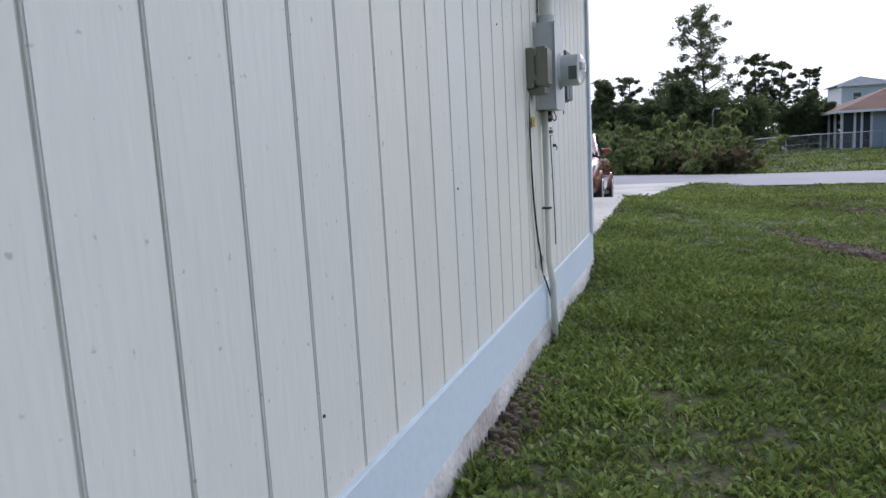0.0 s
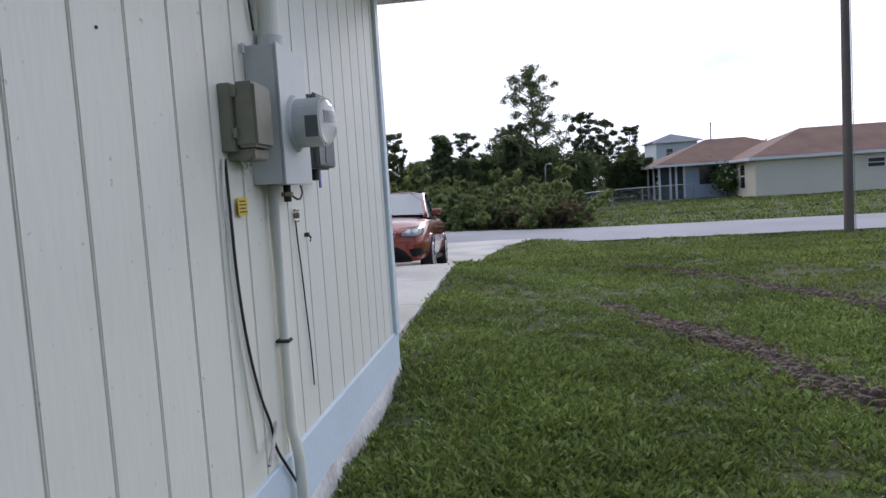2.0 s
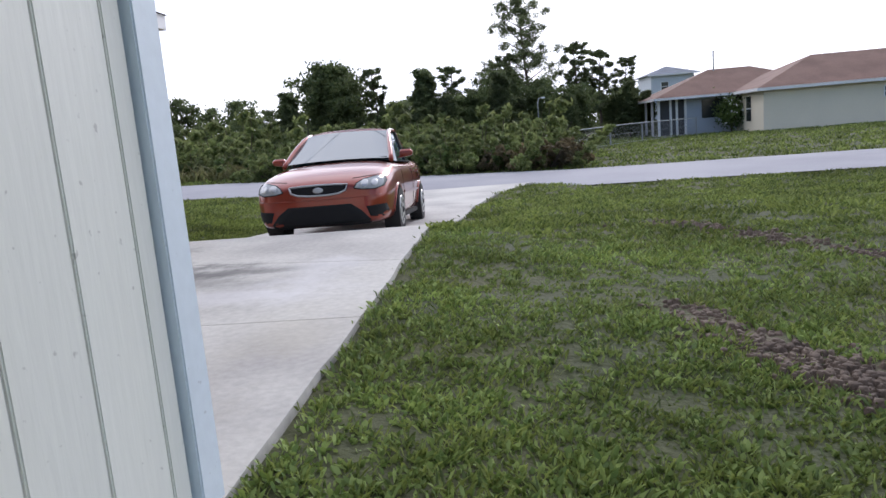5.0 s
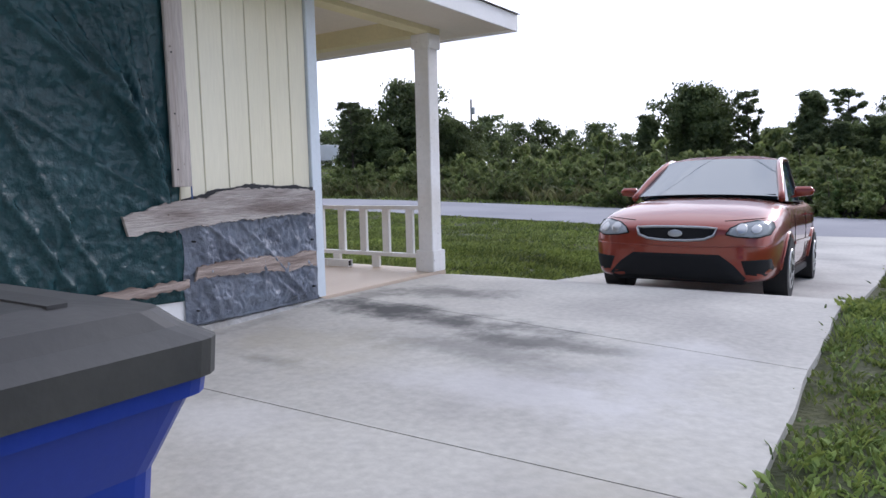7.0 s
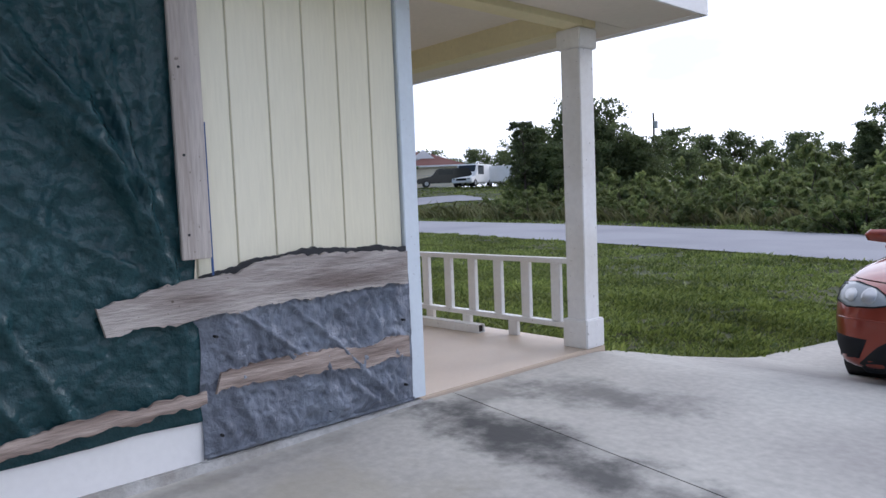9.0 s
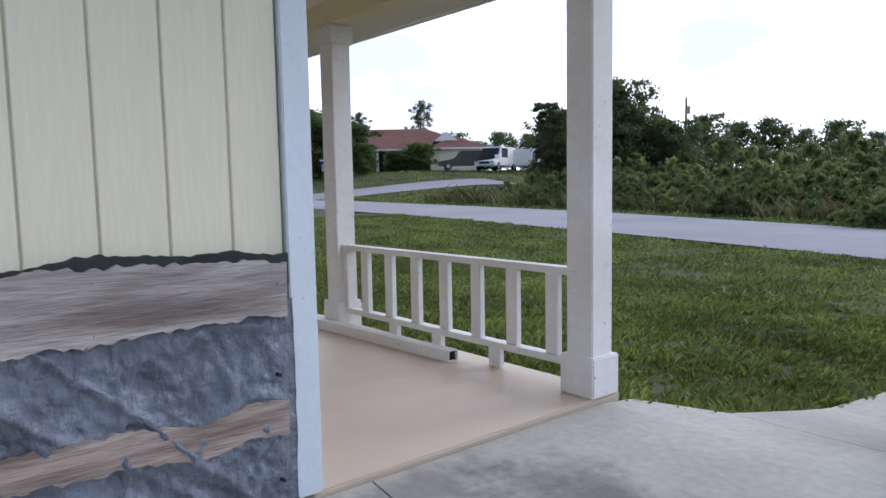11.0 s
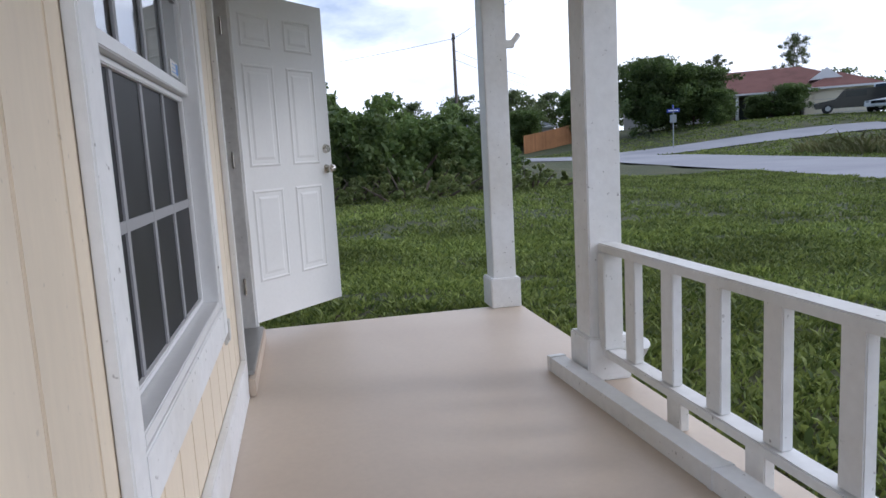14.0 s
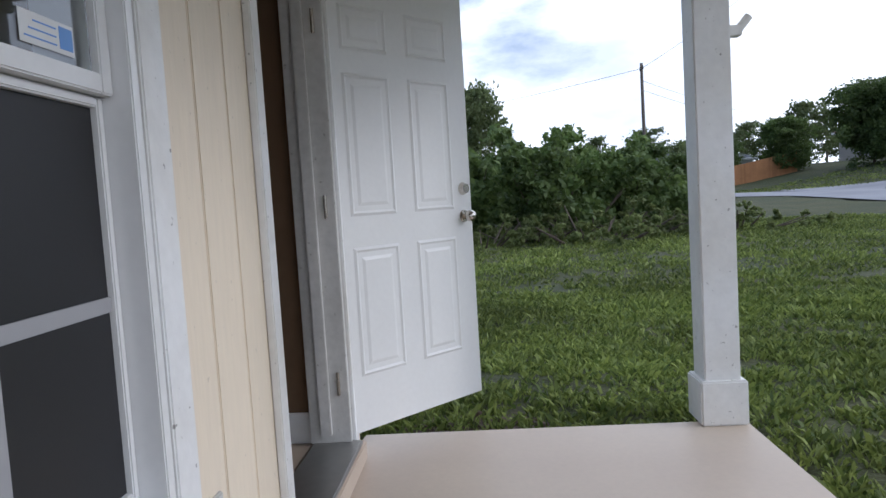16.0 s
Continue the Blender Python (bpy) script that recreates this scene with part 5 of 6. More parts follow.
part("porch_slab", box(-13.9, -12.0, 4.7, 12.5, -0.9, -0.02), CONCRETE, near_house)
for x, y in ((-13.75, 4.9), (-13.0, 4.9), (-12.6, 4.9), (-12.05, 4.88), (-13.75, 7.0), (-13.75, 9.2)):
    part("porch_post", box(x - 0.07, x + 0.07, y - 0.07, y + 0.07, -0.1, 2.4), WHITE, near_house)
part("porch_screen", box(-13.68, -12.1, 4.90, 4.92, 0.0, 2.3), mat("dark_porch_screen", (0.05, 0.05, 0.055), 0.7, 0.1), near_house, "dark porch screen")
part("vent_pipe", rod((-9.2, 8.4, 3.6), (-9.2, 8.4, 5.5), 0.05), STEEL, near_house)
flower_bush = thing("flowering_bush", "bush with pale flowers beside the cream house", "bush", (hx - 9.45, hy + 3.9, HZ))

# two-storey house far behind
fx, fy = away(-12.7, 88)
far_house, froof = house("pale two-storey house with a grey hip roof, far behind", (fx, fy, ground_z(fx, fy)), 3, 4.9, 6.0, 6.1, mat("pale_stucco", (0.62, 0.66, 0.68), 0.85, 0.04), mat("grey_shingle", (0.20, 0.22, 0.25), 0.9, 0.15), 0.35, [(-0.9, 4.2, 0.9, 1.1), (1.8, 4.2, 0.7, 0.8), (0.2, 0.9, 1.6, 1.2)])

# wire fence beside the cream house
FX, FY = 3.9, 41.0
fence = thing("chain_fence", "low galvanised wire fence beside the cream house", "fence", (FX, FY, 0))
FP = [(0.72 * k, 0.82 * k) for k in range(13)]
for x, y in FP[::3]:
    part("post", rod((x, y, ground_z(FX + x, FY + y)), (x, y, ground_z(FX + x, FY + y) + 1.15), 0.04), STEEL, fence)
for h in (0.1, 0.6, 1.1):
    part("rail", tube([(x, y, ground_z(FX + x, FY + y) + h) for x, y in FP], 0.032 if h > 1 else 0.008, 6), STEEL, fence)
bm = bmesh.new()
for k in range(60):
    for s in (-1, 1):
        a, b = k * 0.144, min(8.6, max(0.0, k * 0.144 + s * 0.6))
        rod((a, a * 0.82 / 0.72, ground_z(FX + a, FY + a * 1.14) + 0.05), (b, b * 0.82 / 0.72, ground_z(FX + b, FY + b * 1.14) + 1.08), 0.004, sides=3, bm=bm)
part("mesh", bm, STEEL, fence)
lamp = thing("yard_lamp", "thin white yard lamp pole beyond the hedge", "lamp", (*away(-2.45, 36), -0.2))
part("pole", tube([(0, 0, 0), (0, 0, 2.5), (0.05, 0, 2.68), (0.22, 0, 2.72)], 0.028, 8), STEEL, lamp)
part("head", box(0.18, 0.36, -0.06, 0.06, 2.66, 2.74, 0.02), WHITE, lamp)

# utility poles and wires
def utility_pole(at, h, r, label, arm=0.0):
    p = thing("utility_pole", label, "utility pole", at)
    part("pole", rod((0, 0, -0.4), (0, 0, h), r, r * 0.7, 14), POLE, p)
    if arm:
        part("crossarm", box(-arm, arm, -0.05, 0.05, h - 0.5, h - 0.38, 0.005), POLE, p)
        for x in (-arm * 0.9, arm * 0.9):
            part("insulator", rod((x, 0, h - 0.38), (x, 0, h - 0.22), 0.05, 0.03), DGREY, p)
    return p


east_pole = utility_pole((9.1, 20.6, ground_z(9.1, 20.6)), 10.5, 0.125, "tall weathered wooden utility pole on the verge")
part("ground_wire", tube([(0.12, -0.1, 0.0), (0.1, -0.1, 4.0), (0.08, -0.08, 8.0)], 0.01, 5), STEEL, east_pole)
pA = away(76.6, 58, (-2.6, 9.9))
pB = away(64.5, 95, (-2.6, 9.9))
pC = away(31.0, 92, (-2.1, 9.3))
west_pole = utility_pole((*pA, 0.0), 10.6, 0.16, "dark wooden utility pole beyond the thicket", 0.5)
far_pole = utility_pole((*pB, 0.5), 7.0, 0.15, "far wooden utility pole by the houses", 0.6)
right_pole = utility_pole((*pC, 0.5), 11.0, 0.17, "wooden utility pole with transformer behind the trees")
part("transformer", rod((0.3, 0, 9.0), (0.3, 0, 9.9), 0.25), STEEL, right_pole)
for nm, a, b, sag in (("power_line", (*pA, 10.2), (-4.0, 24.0, 11.5), 0.8), ("power_line", (*pA, 9.3), (*pB, 7.0), 0.6), ("power_line", (-4.0, 24.0, 11.5), (9.1, 20.6, 10.2), 0.4), ("power_line", (*pA, 10.2), (-90, -20, 10.5), 1.2), ("power_line", (*pA, 8.6), (*pB, 6.2), 0.6), ("power_line", (9.1, 20.6, 10.0), (50, 18, 10.0), 0.8)):
    line = thing(nm, "thin dark overhead power line", "power line")
    part("wire", tube([tuple(np.array(a) * (1 - t) + np.array(b) * t - np.array([0, 0, 4 * sag * t * (1 - t)])) for t in np.linspace(0, 1, 14)], 0.016, 4), BLACK, line)

# the red-roofed house up the side street
EYE_W = (-3.2, 10.4)
rx_, ry_ = away(55.5, 72, EYE_W)
red, rroof = house("low white house with a red-brown hip roof", (rx_, ry_, 2.5), 53, 21.5, 11.5, 2.5, mat("white_stucco", (0.50, 0.47, 0.44), 0.85, 0.05), ROOF_RED, 0.42, [(-8.8, 0.7, 1.5, 1.1), (-5.2, 0.8, 1.3, 1.1)])
# dark panel on the wall paints the shade under the porch roof
part("porch_shade", box(-2.2, 5.0, -0.05, -0.004, 0.0, 2.3), mat("brown_porch_shade", (0.16, 0.12, 0.10), 0.8, 0.2), red, "porch wall panel with the porch's shade painted dark brown")
part("porch_roof", hip(-3.0, 6.0, -2.4, 3.0, 2.52, 0.42), ROOF_RED, red)
part("porch_fascia", box(-3.0, 5.0, -2.42, -2.40, 2.38, 2.53), WHITE, red)
for x in (-2.6, -0.2, 2.2, 4.4):
    part("porch_post", box(x - 0.12, x + 0.12, -2.2, -1.96, -0.4, 2.5), WHITE, red)
part("entry", box(-0.1, 0.9, -0.10, -0.052, 0.0, 2.1), DARKWIN, red)
part("garage_wing", box(5.2, 10.4, -3.0, -0.004, -0.8, 2.5), CREAM, red)
part("garage_roof", hip(4.7, 11.2, -3.5, 5.0, 2.53, 0.42), ROOF_RED, red)
part("garage_fascia", box(4.7, 11.2, -3.53, -3.505, 2.38, 2.54), WHITE, red)
part("gable", prism([(5.6, 3.3), (8.2, 3.3), (6.9, 4.3)], -1.5, 1.5, "y"), WHITE, red, "small pale gable")
gd = part("garage_door", box(5.9, 9.7, -3.06, -3.004, -0.2, 2.1), CREAM, red)
for k in (1, 2, 3):
    part("panel_joint", box(5.92, 9.68, -3.075, -3.061, -0.2 + k * 0.575 - 0.02, -0.2 + k * 0.575), BLUEGREY, gd)


def simple_vehicle(name, label, at, turn, L, W, H, hood, paint, windows=True):
    v = thing(name, label, name, at, turn)
    w = W / 2
    prof = [(-L / 2, 0.35), (-L / 2, 0.75), (-L / 2 + hood, 0.98), (-L / 2 + hood + 0.55, H), (L / 2 - 0.35, H), (L / 2, H * 0.62 if H < 1.7 else H * 0.9), (L / 2, 0.35)]
    bm = prism([(y, z) for y, z in prof], -w, w, "x")
    bmesh.ops.bevel(bm, geom=bm.edges[:], offset=0.07, segments=2, affect="EDGES")
    part("body", bm, paint, v)
    if windows:
        y0, y1 = -L / 2 + hood + 0.08, -L / 2 + hood + 0.5
        part("windscreen", prism([(y0 - 0.03, 1.05), (y1 - 0.03, H - 0.1), (y1 + 0.02, H - 0.1), (y0 + 0.02, 1.05)], -w * 0.85, w * 0.85, "x"), DARKWIN, v)
        for s in (-1, 1):
            part("side_window", box(s * w - 0.01, s * w + 0.01, y1 + 0.1, min(L / 2 - 0.5, y1 + 1.4), 1.1, H - 0.15, 0.005), DARKWIN, v)
    for s in (-1, 1):
        part("headlight", box(s * w * 0.72 - 0.13, s * w * 0.72 + 0.13, -L / 2 - 0.02, -L / 2 + 0.05, 0.62, 0.78, 0.02), LAMPG, v)
        for y in (-L / 2 + 0.85, L / 2 - 0.9):
            wh = part("wheel", rod((s * (w - 0.2), y, 0.33), (s * (w + 0.02), y, 0.33), 0.33, sides=20), TYRE, v)
            part("rim", rod((s * (w + 0.018), y, 0.33), (s * (w + 0.03), y, 0.33), 0.18, sides=16), ALLOY, wh)
    part("grille", box(-w * 0.5, w * 0.5, -L / 2 - 0.02, -L / 2 + 0.04, 0.55, 0.75, 0.01), BLACKP, v)
    return v


vx, vy = away(45.8, 61, EYE_W)
simple_vehicle("van", "white van parked on the far driveway", (vx, vy, ground_z(vx, vy) + 0.12), 22, 5.2, 2.0, 2.05, 0.95, WHITE)
bx, by = away(48.3, 60, EYE_W)
simple_vehicle("pickup_truck", "black pickup truck parked beside the van", (bx, by, ground_z(bx, by) + 0.12), -38, 5.0, 1.9, 1.65, 1.35, mat("black_car_paint", (0.012, 0.012, 0.014), 0.3, 0.1, coat=0.8))
tx, ty = away(43.3, 64, EYE_W)
trailer = thing("box_trailer", "white box trailer beyond the van", "trailer", (tx, ty, ground_z(tx, ty)), 40)
part("body", box(-1.1, 1.1, -2.0, 2.0, 0.5, 2.0, 0.06), WHITE, trailer)
for s in (-1, 1):
    part("wheel", rod((s * 0.95, 0, 0.32), (s * 1.15, 0, 0.32), 0.32), TYRE, trailer)
part("drawbar", box(-0.05, 0.05, -3.2, -2.0, 0.42, 0.5), BLACKP, trailer)

# orange timber fence, house behind it, street sign
FENCEW = mat("orange_fence_timber", (0.42, 0.20, 0.085), 0.85, 0.2, 0.8, 14, 0.4, per_piece=0.25)
wood = thing("timber_fence", "orange-brown close-board timber fence", "fence")
fa, fb = np.array(away(71.7, 66, (-3.9, 10.6))), np.array(away(66.5, 68, (-3.9, 10.6)))
nslat = 44
slat_mesh = None
ang = math.degrees(math.atan2(fb[1] - fa[1], fb[0] - fa[0]))
for k in range(nslat):
    q = fa + (fb - fa) * (k + 0.5) / nslat
    if slat_mesh is None:
        s = part("slat", box(-0.085, 0.085, -0.012, 0.012, 0.0, 1.75, 0.004), FENCEW, wood)
        slat_mesh = s.data
    else:
        s = new("slat", slat_mesh)
        s.parent = wood
    s.matrix_basis = pose(q[0], q[1], ground_z(q[0], q[1]) - 0.05, 0, 0, ang)
wx, wy = away(74.0, 78, (-2.6, 9.9))
house("low white house with a dark roof behind the fence", (wx, wy, ground_z(wx, wy) - 0.2), 70, 13.0, 8.0, 2.5, mat("white_wall_paint", (0.62, 0.63, 0.64), 0.8, 0.05), mat("dark_roof_shingle", (0.10, 0.11, 0.12), 0.9, 0.15), 0.33, [(-2.5, 0.9, 1.4, 1.1), (3, 0.9, 1.4, 1.1)])
sx, sy = away(60.25, 52, EYE_W)
sign = thing("street_sign", "blue street name sign on a thin post", "street sign", (sx, sy, ground_z(sx, sy)), 55)
part("post", rod((0, 0, -0.2), (0, 0, 2.75), 0.035), STEEL, sign)
SIGNB = mat("blue_sign_face", (0.04, 0.07, 0.36), 0.5, 0.05)
part("blade", box(-0.42, 0.42, -0.012, 0.012, 2.45, 2.70, 0.004), SIGNB, sign, "blue name blade")
part("blade", box(-0.012, 0.012, -0.42, 0.42, 2.72, 2.96, 0.004), SIGNB, sign, "blue name blade")
part("text_bar", box(-0.33, 0.33, -0.016, -0.0125, 2.54, 2.61), WHITE, sign)
part("plate", box(-0.22, 0.22, -0.012, 0.012, 1.75, 2.3, 0.02), STEEL, sign, "grey back of a stop plate")

# ---- plants ----
def leaf_mat(name, color, tint, trans=0.42):
    m = bpy.data.materials.new(name)
    m.use_nodes = True
    n, l = m.node_tree.nodes, m.node_tree.links
    b = n["Principled BSDF"]
    geo = n.new("ShaderNodeNewGeometry")
    info = n.new("ShaderNodeObjectInfo")
    mix = n.new("ShaderNodeMix")
    mix.data_type = "RGBA"
    mix.inputs["A"].default_value, mix.inputs["B"].default_value = (*color, 1), (*tint, 1)
    l.new(geo.outputs["Random Per Island"], mix.inputs["Factor"])
    nz = n.new("ShaderNodeTexNoise")
    nz.inputs["Scale"].default_value, nz.inputs["Detail"].default_value = 0.55, 3.0
    l.new(geo.outputs["Position"], nz.inputs["Vector"])
    val = n.new("ShaderNodeMath")
    val.operation, val.inputs[1].default_value, val.inputs[2].default_value = "MULTIPLY_ADD", 2.0, 0.0
    l.new(nz.outputs["Fac"], val.inputs[0])
    more = n.new("ShaderNodeMath")
    more.operation, more.inputs[1].default_value = "MULTIPLY_ADD", 0.3
    l.new(info.outputs["Random"], more.inputs[0])
    l.new(val.outputs[0], more.inputs[2])
    hsv = n.new("ShaderNodeHueSaturation")
    l.new(mix.outputs["Result"], hsv.inputs["Color"])
    l.new(more.outputs[0], hsv.inputs["Value"])
    l.new(hsv.outputs["Color"], b.inputs["Base Color"])
    b.inputs["Roughness"].default_value = 0.6
    if trans:
        tl = n.new("ShaderNodeBsdfTranslucent")
        l.new(hsv.outputs["Color"], tl.inputs["Color"])
        ms = n.new("ShaderNodeMixShader")
        ms.inputs[0].default_value = trans
        l.new(b.outputs[0], ms.inputs[1])
        l.new(tl.outputs[0], ms.inputs[2])
        l.new(ms.outputs[0], n["Material Output"].inputs["Surface"])
    return m


LEAF = leaf_mat("broad_leaves", (0.065, 0.105, 0.028), (0.12, 0.165, 0.045))
LEAF_DARK = leaf_mat("dark_leaves", (0.090, 0.120, 0.048), (0.15, 0.18, 0.070), 0.48)
LEAF_BUSH = leaf_mat("shrub_leaves", (0.115, 0.155, 0.045), (0.21, 0.235, 0.085), 0.48)
LEAF_DRY = leaf_mat("dry_scrub", (0.14, 0.12, 0.06), (0.20, 0.15, 0.08))
NEEDLE = leaf_mat("pine_needles", (0.090, 0.115, 0.050), (0.15, 0.175, 0.075), 0.48)
BLADE = leaf_mat("grass_blades", (0.066, 0.104, 0.021), (0.28, 0.33, 0.080), 0.35)
BROAD = leaf_mat("lawn_weed_leaves", (0.085, 0.135, 0.030), (0.27, 0.34, 0.095), 0.25)
BLADE_DRY = leaf_mat("dry_grass_blades", (0.22, 0.20, 0.09), (0.15, 0.17, 0.06), 0.3)
BARK = mat("grey_bark", (0.11, 0.085, 0.065), 0.9, 0.3, 2.0, 14, 0.8, stretch=(1, 1, 0.2))
rng = np.random.default_rng(7)


def leaves_at(points, size, rg, droop=0.3, long=1.8):
    """Small four-cornered leaves, folded along the middle, at points."""
    n = len(points)
    d = rg.normal(size=(n, 3))
    d[:, 2] -= droop
    d /= np.linalg.norm(d, axis=1)[:, None]
    s = np.cross(d, rg.normal(size=(n, 3)))
    s /= np.linalg.norm(s, axis=1)[:, None] + 1e-9
    k = size * rg.uniform(0.6, 1.4, n)[:, None]
    up = np.cross(d, s) * k * 0.18
    a, b = points - d * k * long / 2, points + d * k * long / 2
    c, e = points + s * k * 0.5 + up, points - s * k * 0.5 + up
    v = np.stack([a, c, b, e], 1).reshape(-1, 3)
    f = np.arange(4 * n).reshape(-1, 4)
    return v, f


def raw_mesh(name, v, f, material):
    me = bpy.data.meshes.new(name)
    nv, nf, k = len(v), len(f), f.shape[1]
    me.vertices.add(nv)
    me.vertices.foreach_set("co", np.ascontiguousarray(v, dtype=np.float32).ravel())
    me.loops.add(nf * k)
    me.loops.foreach_set("vertex_index", np.ascontiguousarray(f, dtype=np.int32).ravel())
    me.polygons.add(nf)
    me.polygons.foreach_set("loop_start", np.arange(0, nf * k, k, dtype=np.int32))
    me.update(calc_edges=True)
    me.materials.append(material)
    return me


def put_mesh(name, me, parent=None):
    ob = new(name, me)
    ob.parent = parent
    return ob


def clump_points(rg, centres, radii, per, shell=0.55):
    pts = []
    for c, r in zip(centres, radii):
        n = max(6, int(per * r * r))
        d = rg.normal(size=(n, 3))
        d /= np.linalg.norm(d, axis=1)[:, None]
        q = r * np.abs(rg.normal(0.62, 0.34, n))[:, None]
        pts.append(np.array(c) + d * q * np.array([1, 1, 0.62]))
    return np.concatenate(pts)


def make_tree(seed, height, spread, leaf, size, per, label, name="tree", bare=0.45, limbs=9, kind="round"):
    """A tapered trunk with limbs that fork into twigs, each twig with a loose tuft of small leaves."""
    rg = np.random.default_rng(seed)
    root = thing(name, label, "tree")
    bm = bmesh.new()
    top = np.array([rg.normal() * 0.03 * height, rg.normal() * 0.03 * height, height])
    mid = top * 0.55 + np.append(rg.normal(size=2) * 0.015 * height, 0)
    tube([(0, 0, -0.2), tuple(mid * 0.5), tuple(mid), tuple(top * 0.97)], [0.018 * height, 0.014 * height, 0.010 * height, 0.003 * height], 7, bm)
    tufts, sig = [], []
    for i in range(limbs):
        f = bare + (0.98 - bare) * (i + rg.random()) / limbs
        p = top * f if f > 0.55 else mid * (f / 0.55)
        ang = i * 2.4 + rg.uniform(-0.5, 0.5)
        u = (f - bare) / (1 - bare)
        if kind == "cone":
            reach, rise = spread * (1.08 - u) * rg.uniform(0.55, 1.05) + 0.12, 0.12
        elif kind == "pine":
            reach, rise = spread * rg.uniform(0.35, 1.0) * (0.55 + 0.45 * math.sin(math.pi * min(1, 0.2 + 0.75 * u))), 0.30 + 0.25 * rg.random()
        else:
            reach, rise = spread * rg.uniform(0.55, 1.05) * math.sqrt(max(0.05, 1 - (1.55 * (u - 0.42)) ** 2)), 0.28
        end = p + np.array([math.cos(ang) * reach, math.sin(ang) * reach, rise * reach])
        tube([tuple(p), tuple((p + end) / 2 + np.array([0, 0, 0.06 * reach])), tuple(end)], [0.0055 * height, 0.003 * height, 0.001 * height], 5, bm)
        for k in range(3 if kind == "pine" else 5):
            g = rg.uniform(0.45, 1.0) if kind == "pine" else rg.uniform(0.3, 1.0)
            q = p + (end - p) * g
            w = q + rg.normal(size=3) * np.array([0.2, 0.2, 0.12]) * spread
            w[2] = min(w[2], height * 1.02)
            if per > 20:
                tube([tuple(q), tuple(w)], [0.002 * height, 0.0008 * height], 3, bm)
            for _ in range(3 if kind == "pine" else 4):
                tufts.append(q + (w - q) * rg.uniform(0.5, 1.15) + rg.normal(size=3) * 0.055 * spread)
                sig.append(spread * rg.uniform(0.035, 0.08) * (1.0 if kind != "round" else 1.25))
    for _ in range(8):
        tufts.append(top + rg.normal(size=3) * 0.06 * spread - np.array([0, 0, 0.1]))
        sig.append(0.05 * spread)
    part("trunk", bm, BARK, root)
    pts = np.concatenate([c + rg.normal(size=(per, 3)) * r * np.array([1.2, 1.2, 0.7]) for c, r in zip(tufts, sig)])
    v, f = leaves_at(pts, size, rg, 0.1 if kind == "pine" else 0.3, 2.6 if kind != "round" else 1.7)
    put_mesh("crown", raw_mesh("crown", v, f, leaf), root)
    return root


def make_shrub(seed, w, h, leaf, size, count, label, name="shrub"):
    rg = np.random.default_rng(seed)
    root = thing(name, label, "shrub")
    bm = bmesh.new()
    centres, radii = [], []
    for i in range(15):
        a, r = rg.uniform(0, math.tau), w * 0.5 * math.sqrt(rg.random())
        hh = h * rg.uniform(0.45, 0.95) * (1 - 0.45 * (2 * r / w) ** 2)
        tube([(r * 0.3 * math.cos(a), r * 0.3 * math.sin(a), -0.1), (r * math.cos(a), r * math.sin(a), hh)], [0.03, 0.008], 5, bm)
        for k in range(3):
            rad = h * rg.uniform(0.07, 0.19)
            centres.append((r * math.cos(a) + rg.normal() * 0.1 * w, r * math.sin(a) + rg.normal() * 0.1 * w, max(rad * 0.8, hh * (0.35 + 0.32 * k))))
            radii.append(rad)
    part("stem", bm, BARK, root)
    pts = clump_points(rg, centres, radii, 100)
    pts = pts[rg.choice(len(pts), count, replace=True)] + rg.normal(size=(count, 3)) * 0.022 * h
    pts[:, 2] = np.abs(pts[:, 2]) + 0.02
    v, f = leaves_at(pts, size, rg)
    put_mesh("crown", raw_mesh("crown", v, f, leaf), root)
    return root


def planted(ob, spots, rg):
    """The first of a kind stands on the first spot, and copies on the rest."""
    for i, (x, y, s) in enumerate(spots):
        m = pose(x, y, ground_z(x, y) - 0.05, 0, 0, rg.uniform(0, 360)) @ Matrix.Diagonal((s, s, s * rg.uniform(0.9, 1.1), 1))
        if i == 0:
            ob.matrix_basis = m
        else:
            copy_thing(ob, m)


# tall pines and round trees across the road, tallest beyond the hedge
VIEW = (0.124, 5.64)
pine = make_tree(3, 9.2, 2.5, NEEDLE, 0.065, 46, "tall open pine with a clumped dark crown", "pine_tree", 0.42, 26, "pine")
planted(pine, [(*away(-2.4, 50), 1.0), (*away(56.7, 84, (-3.2, 10.4)), 0.78), (*away(52.4, 84, (-3.2, 10.4)), 0.80), (*away(1.2, 58), 0.62)], rng)
thin = make_tree(4, 7.0, 1.35, NEEDLE, 0.075, 60, "thin young pine with a sparse crown", "pine_tree", 0.30, 20, "pine")
planted(thin, [(*away(-5.5, 52), 0.98), (*away(-7.3, 54), 0.97), (*away(4.0, 48), 0.84), (*away(-0.2, 46), 0.86), (*away(10.2, 45, VIEW), 0.80), (*away(-9.2, 56), 0.78), (*away(40.6, 46, VIEW), 0.9)], rng)
slim = make_tree(5, 6.0, 1.3, NEEDLE, 0.085, 34, "dense dark conifer behind the scrub", "conifer", 0.06, 46, "cone")
planted(slim, [(*away(6.1, 42), 0.92), (*away(-9.4, 55), 0.80), (*away(2.4, 46), 0.72), (*away(0.3, 42), 0.92), (*away(8.2, 43), 0.62), (*away(-10.6, 56), 0.70), (*away(17.2, 40, VIEW), 0.88), (*away(-8.4, 55), 0.72), (*away(-1.2, 44), 0.7), (*away(4.6, 42), 0.66), (*away(-4.9, 46), 0.60)], rng)
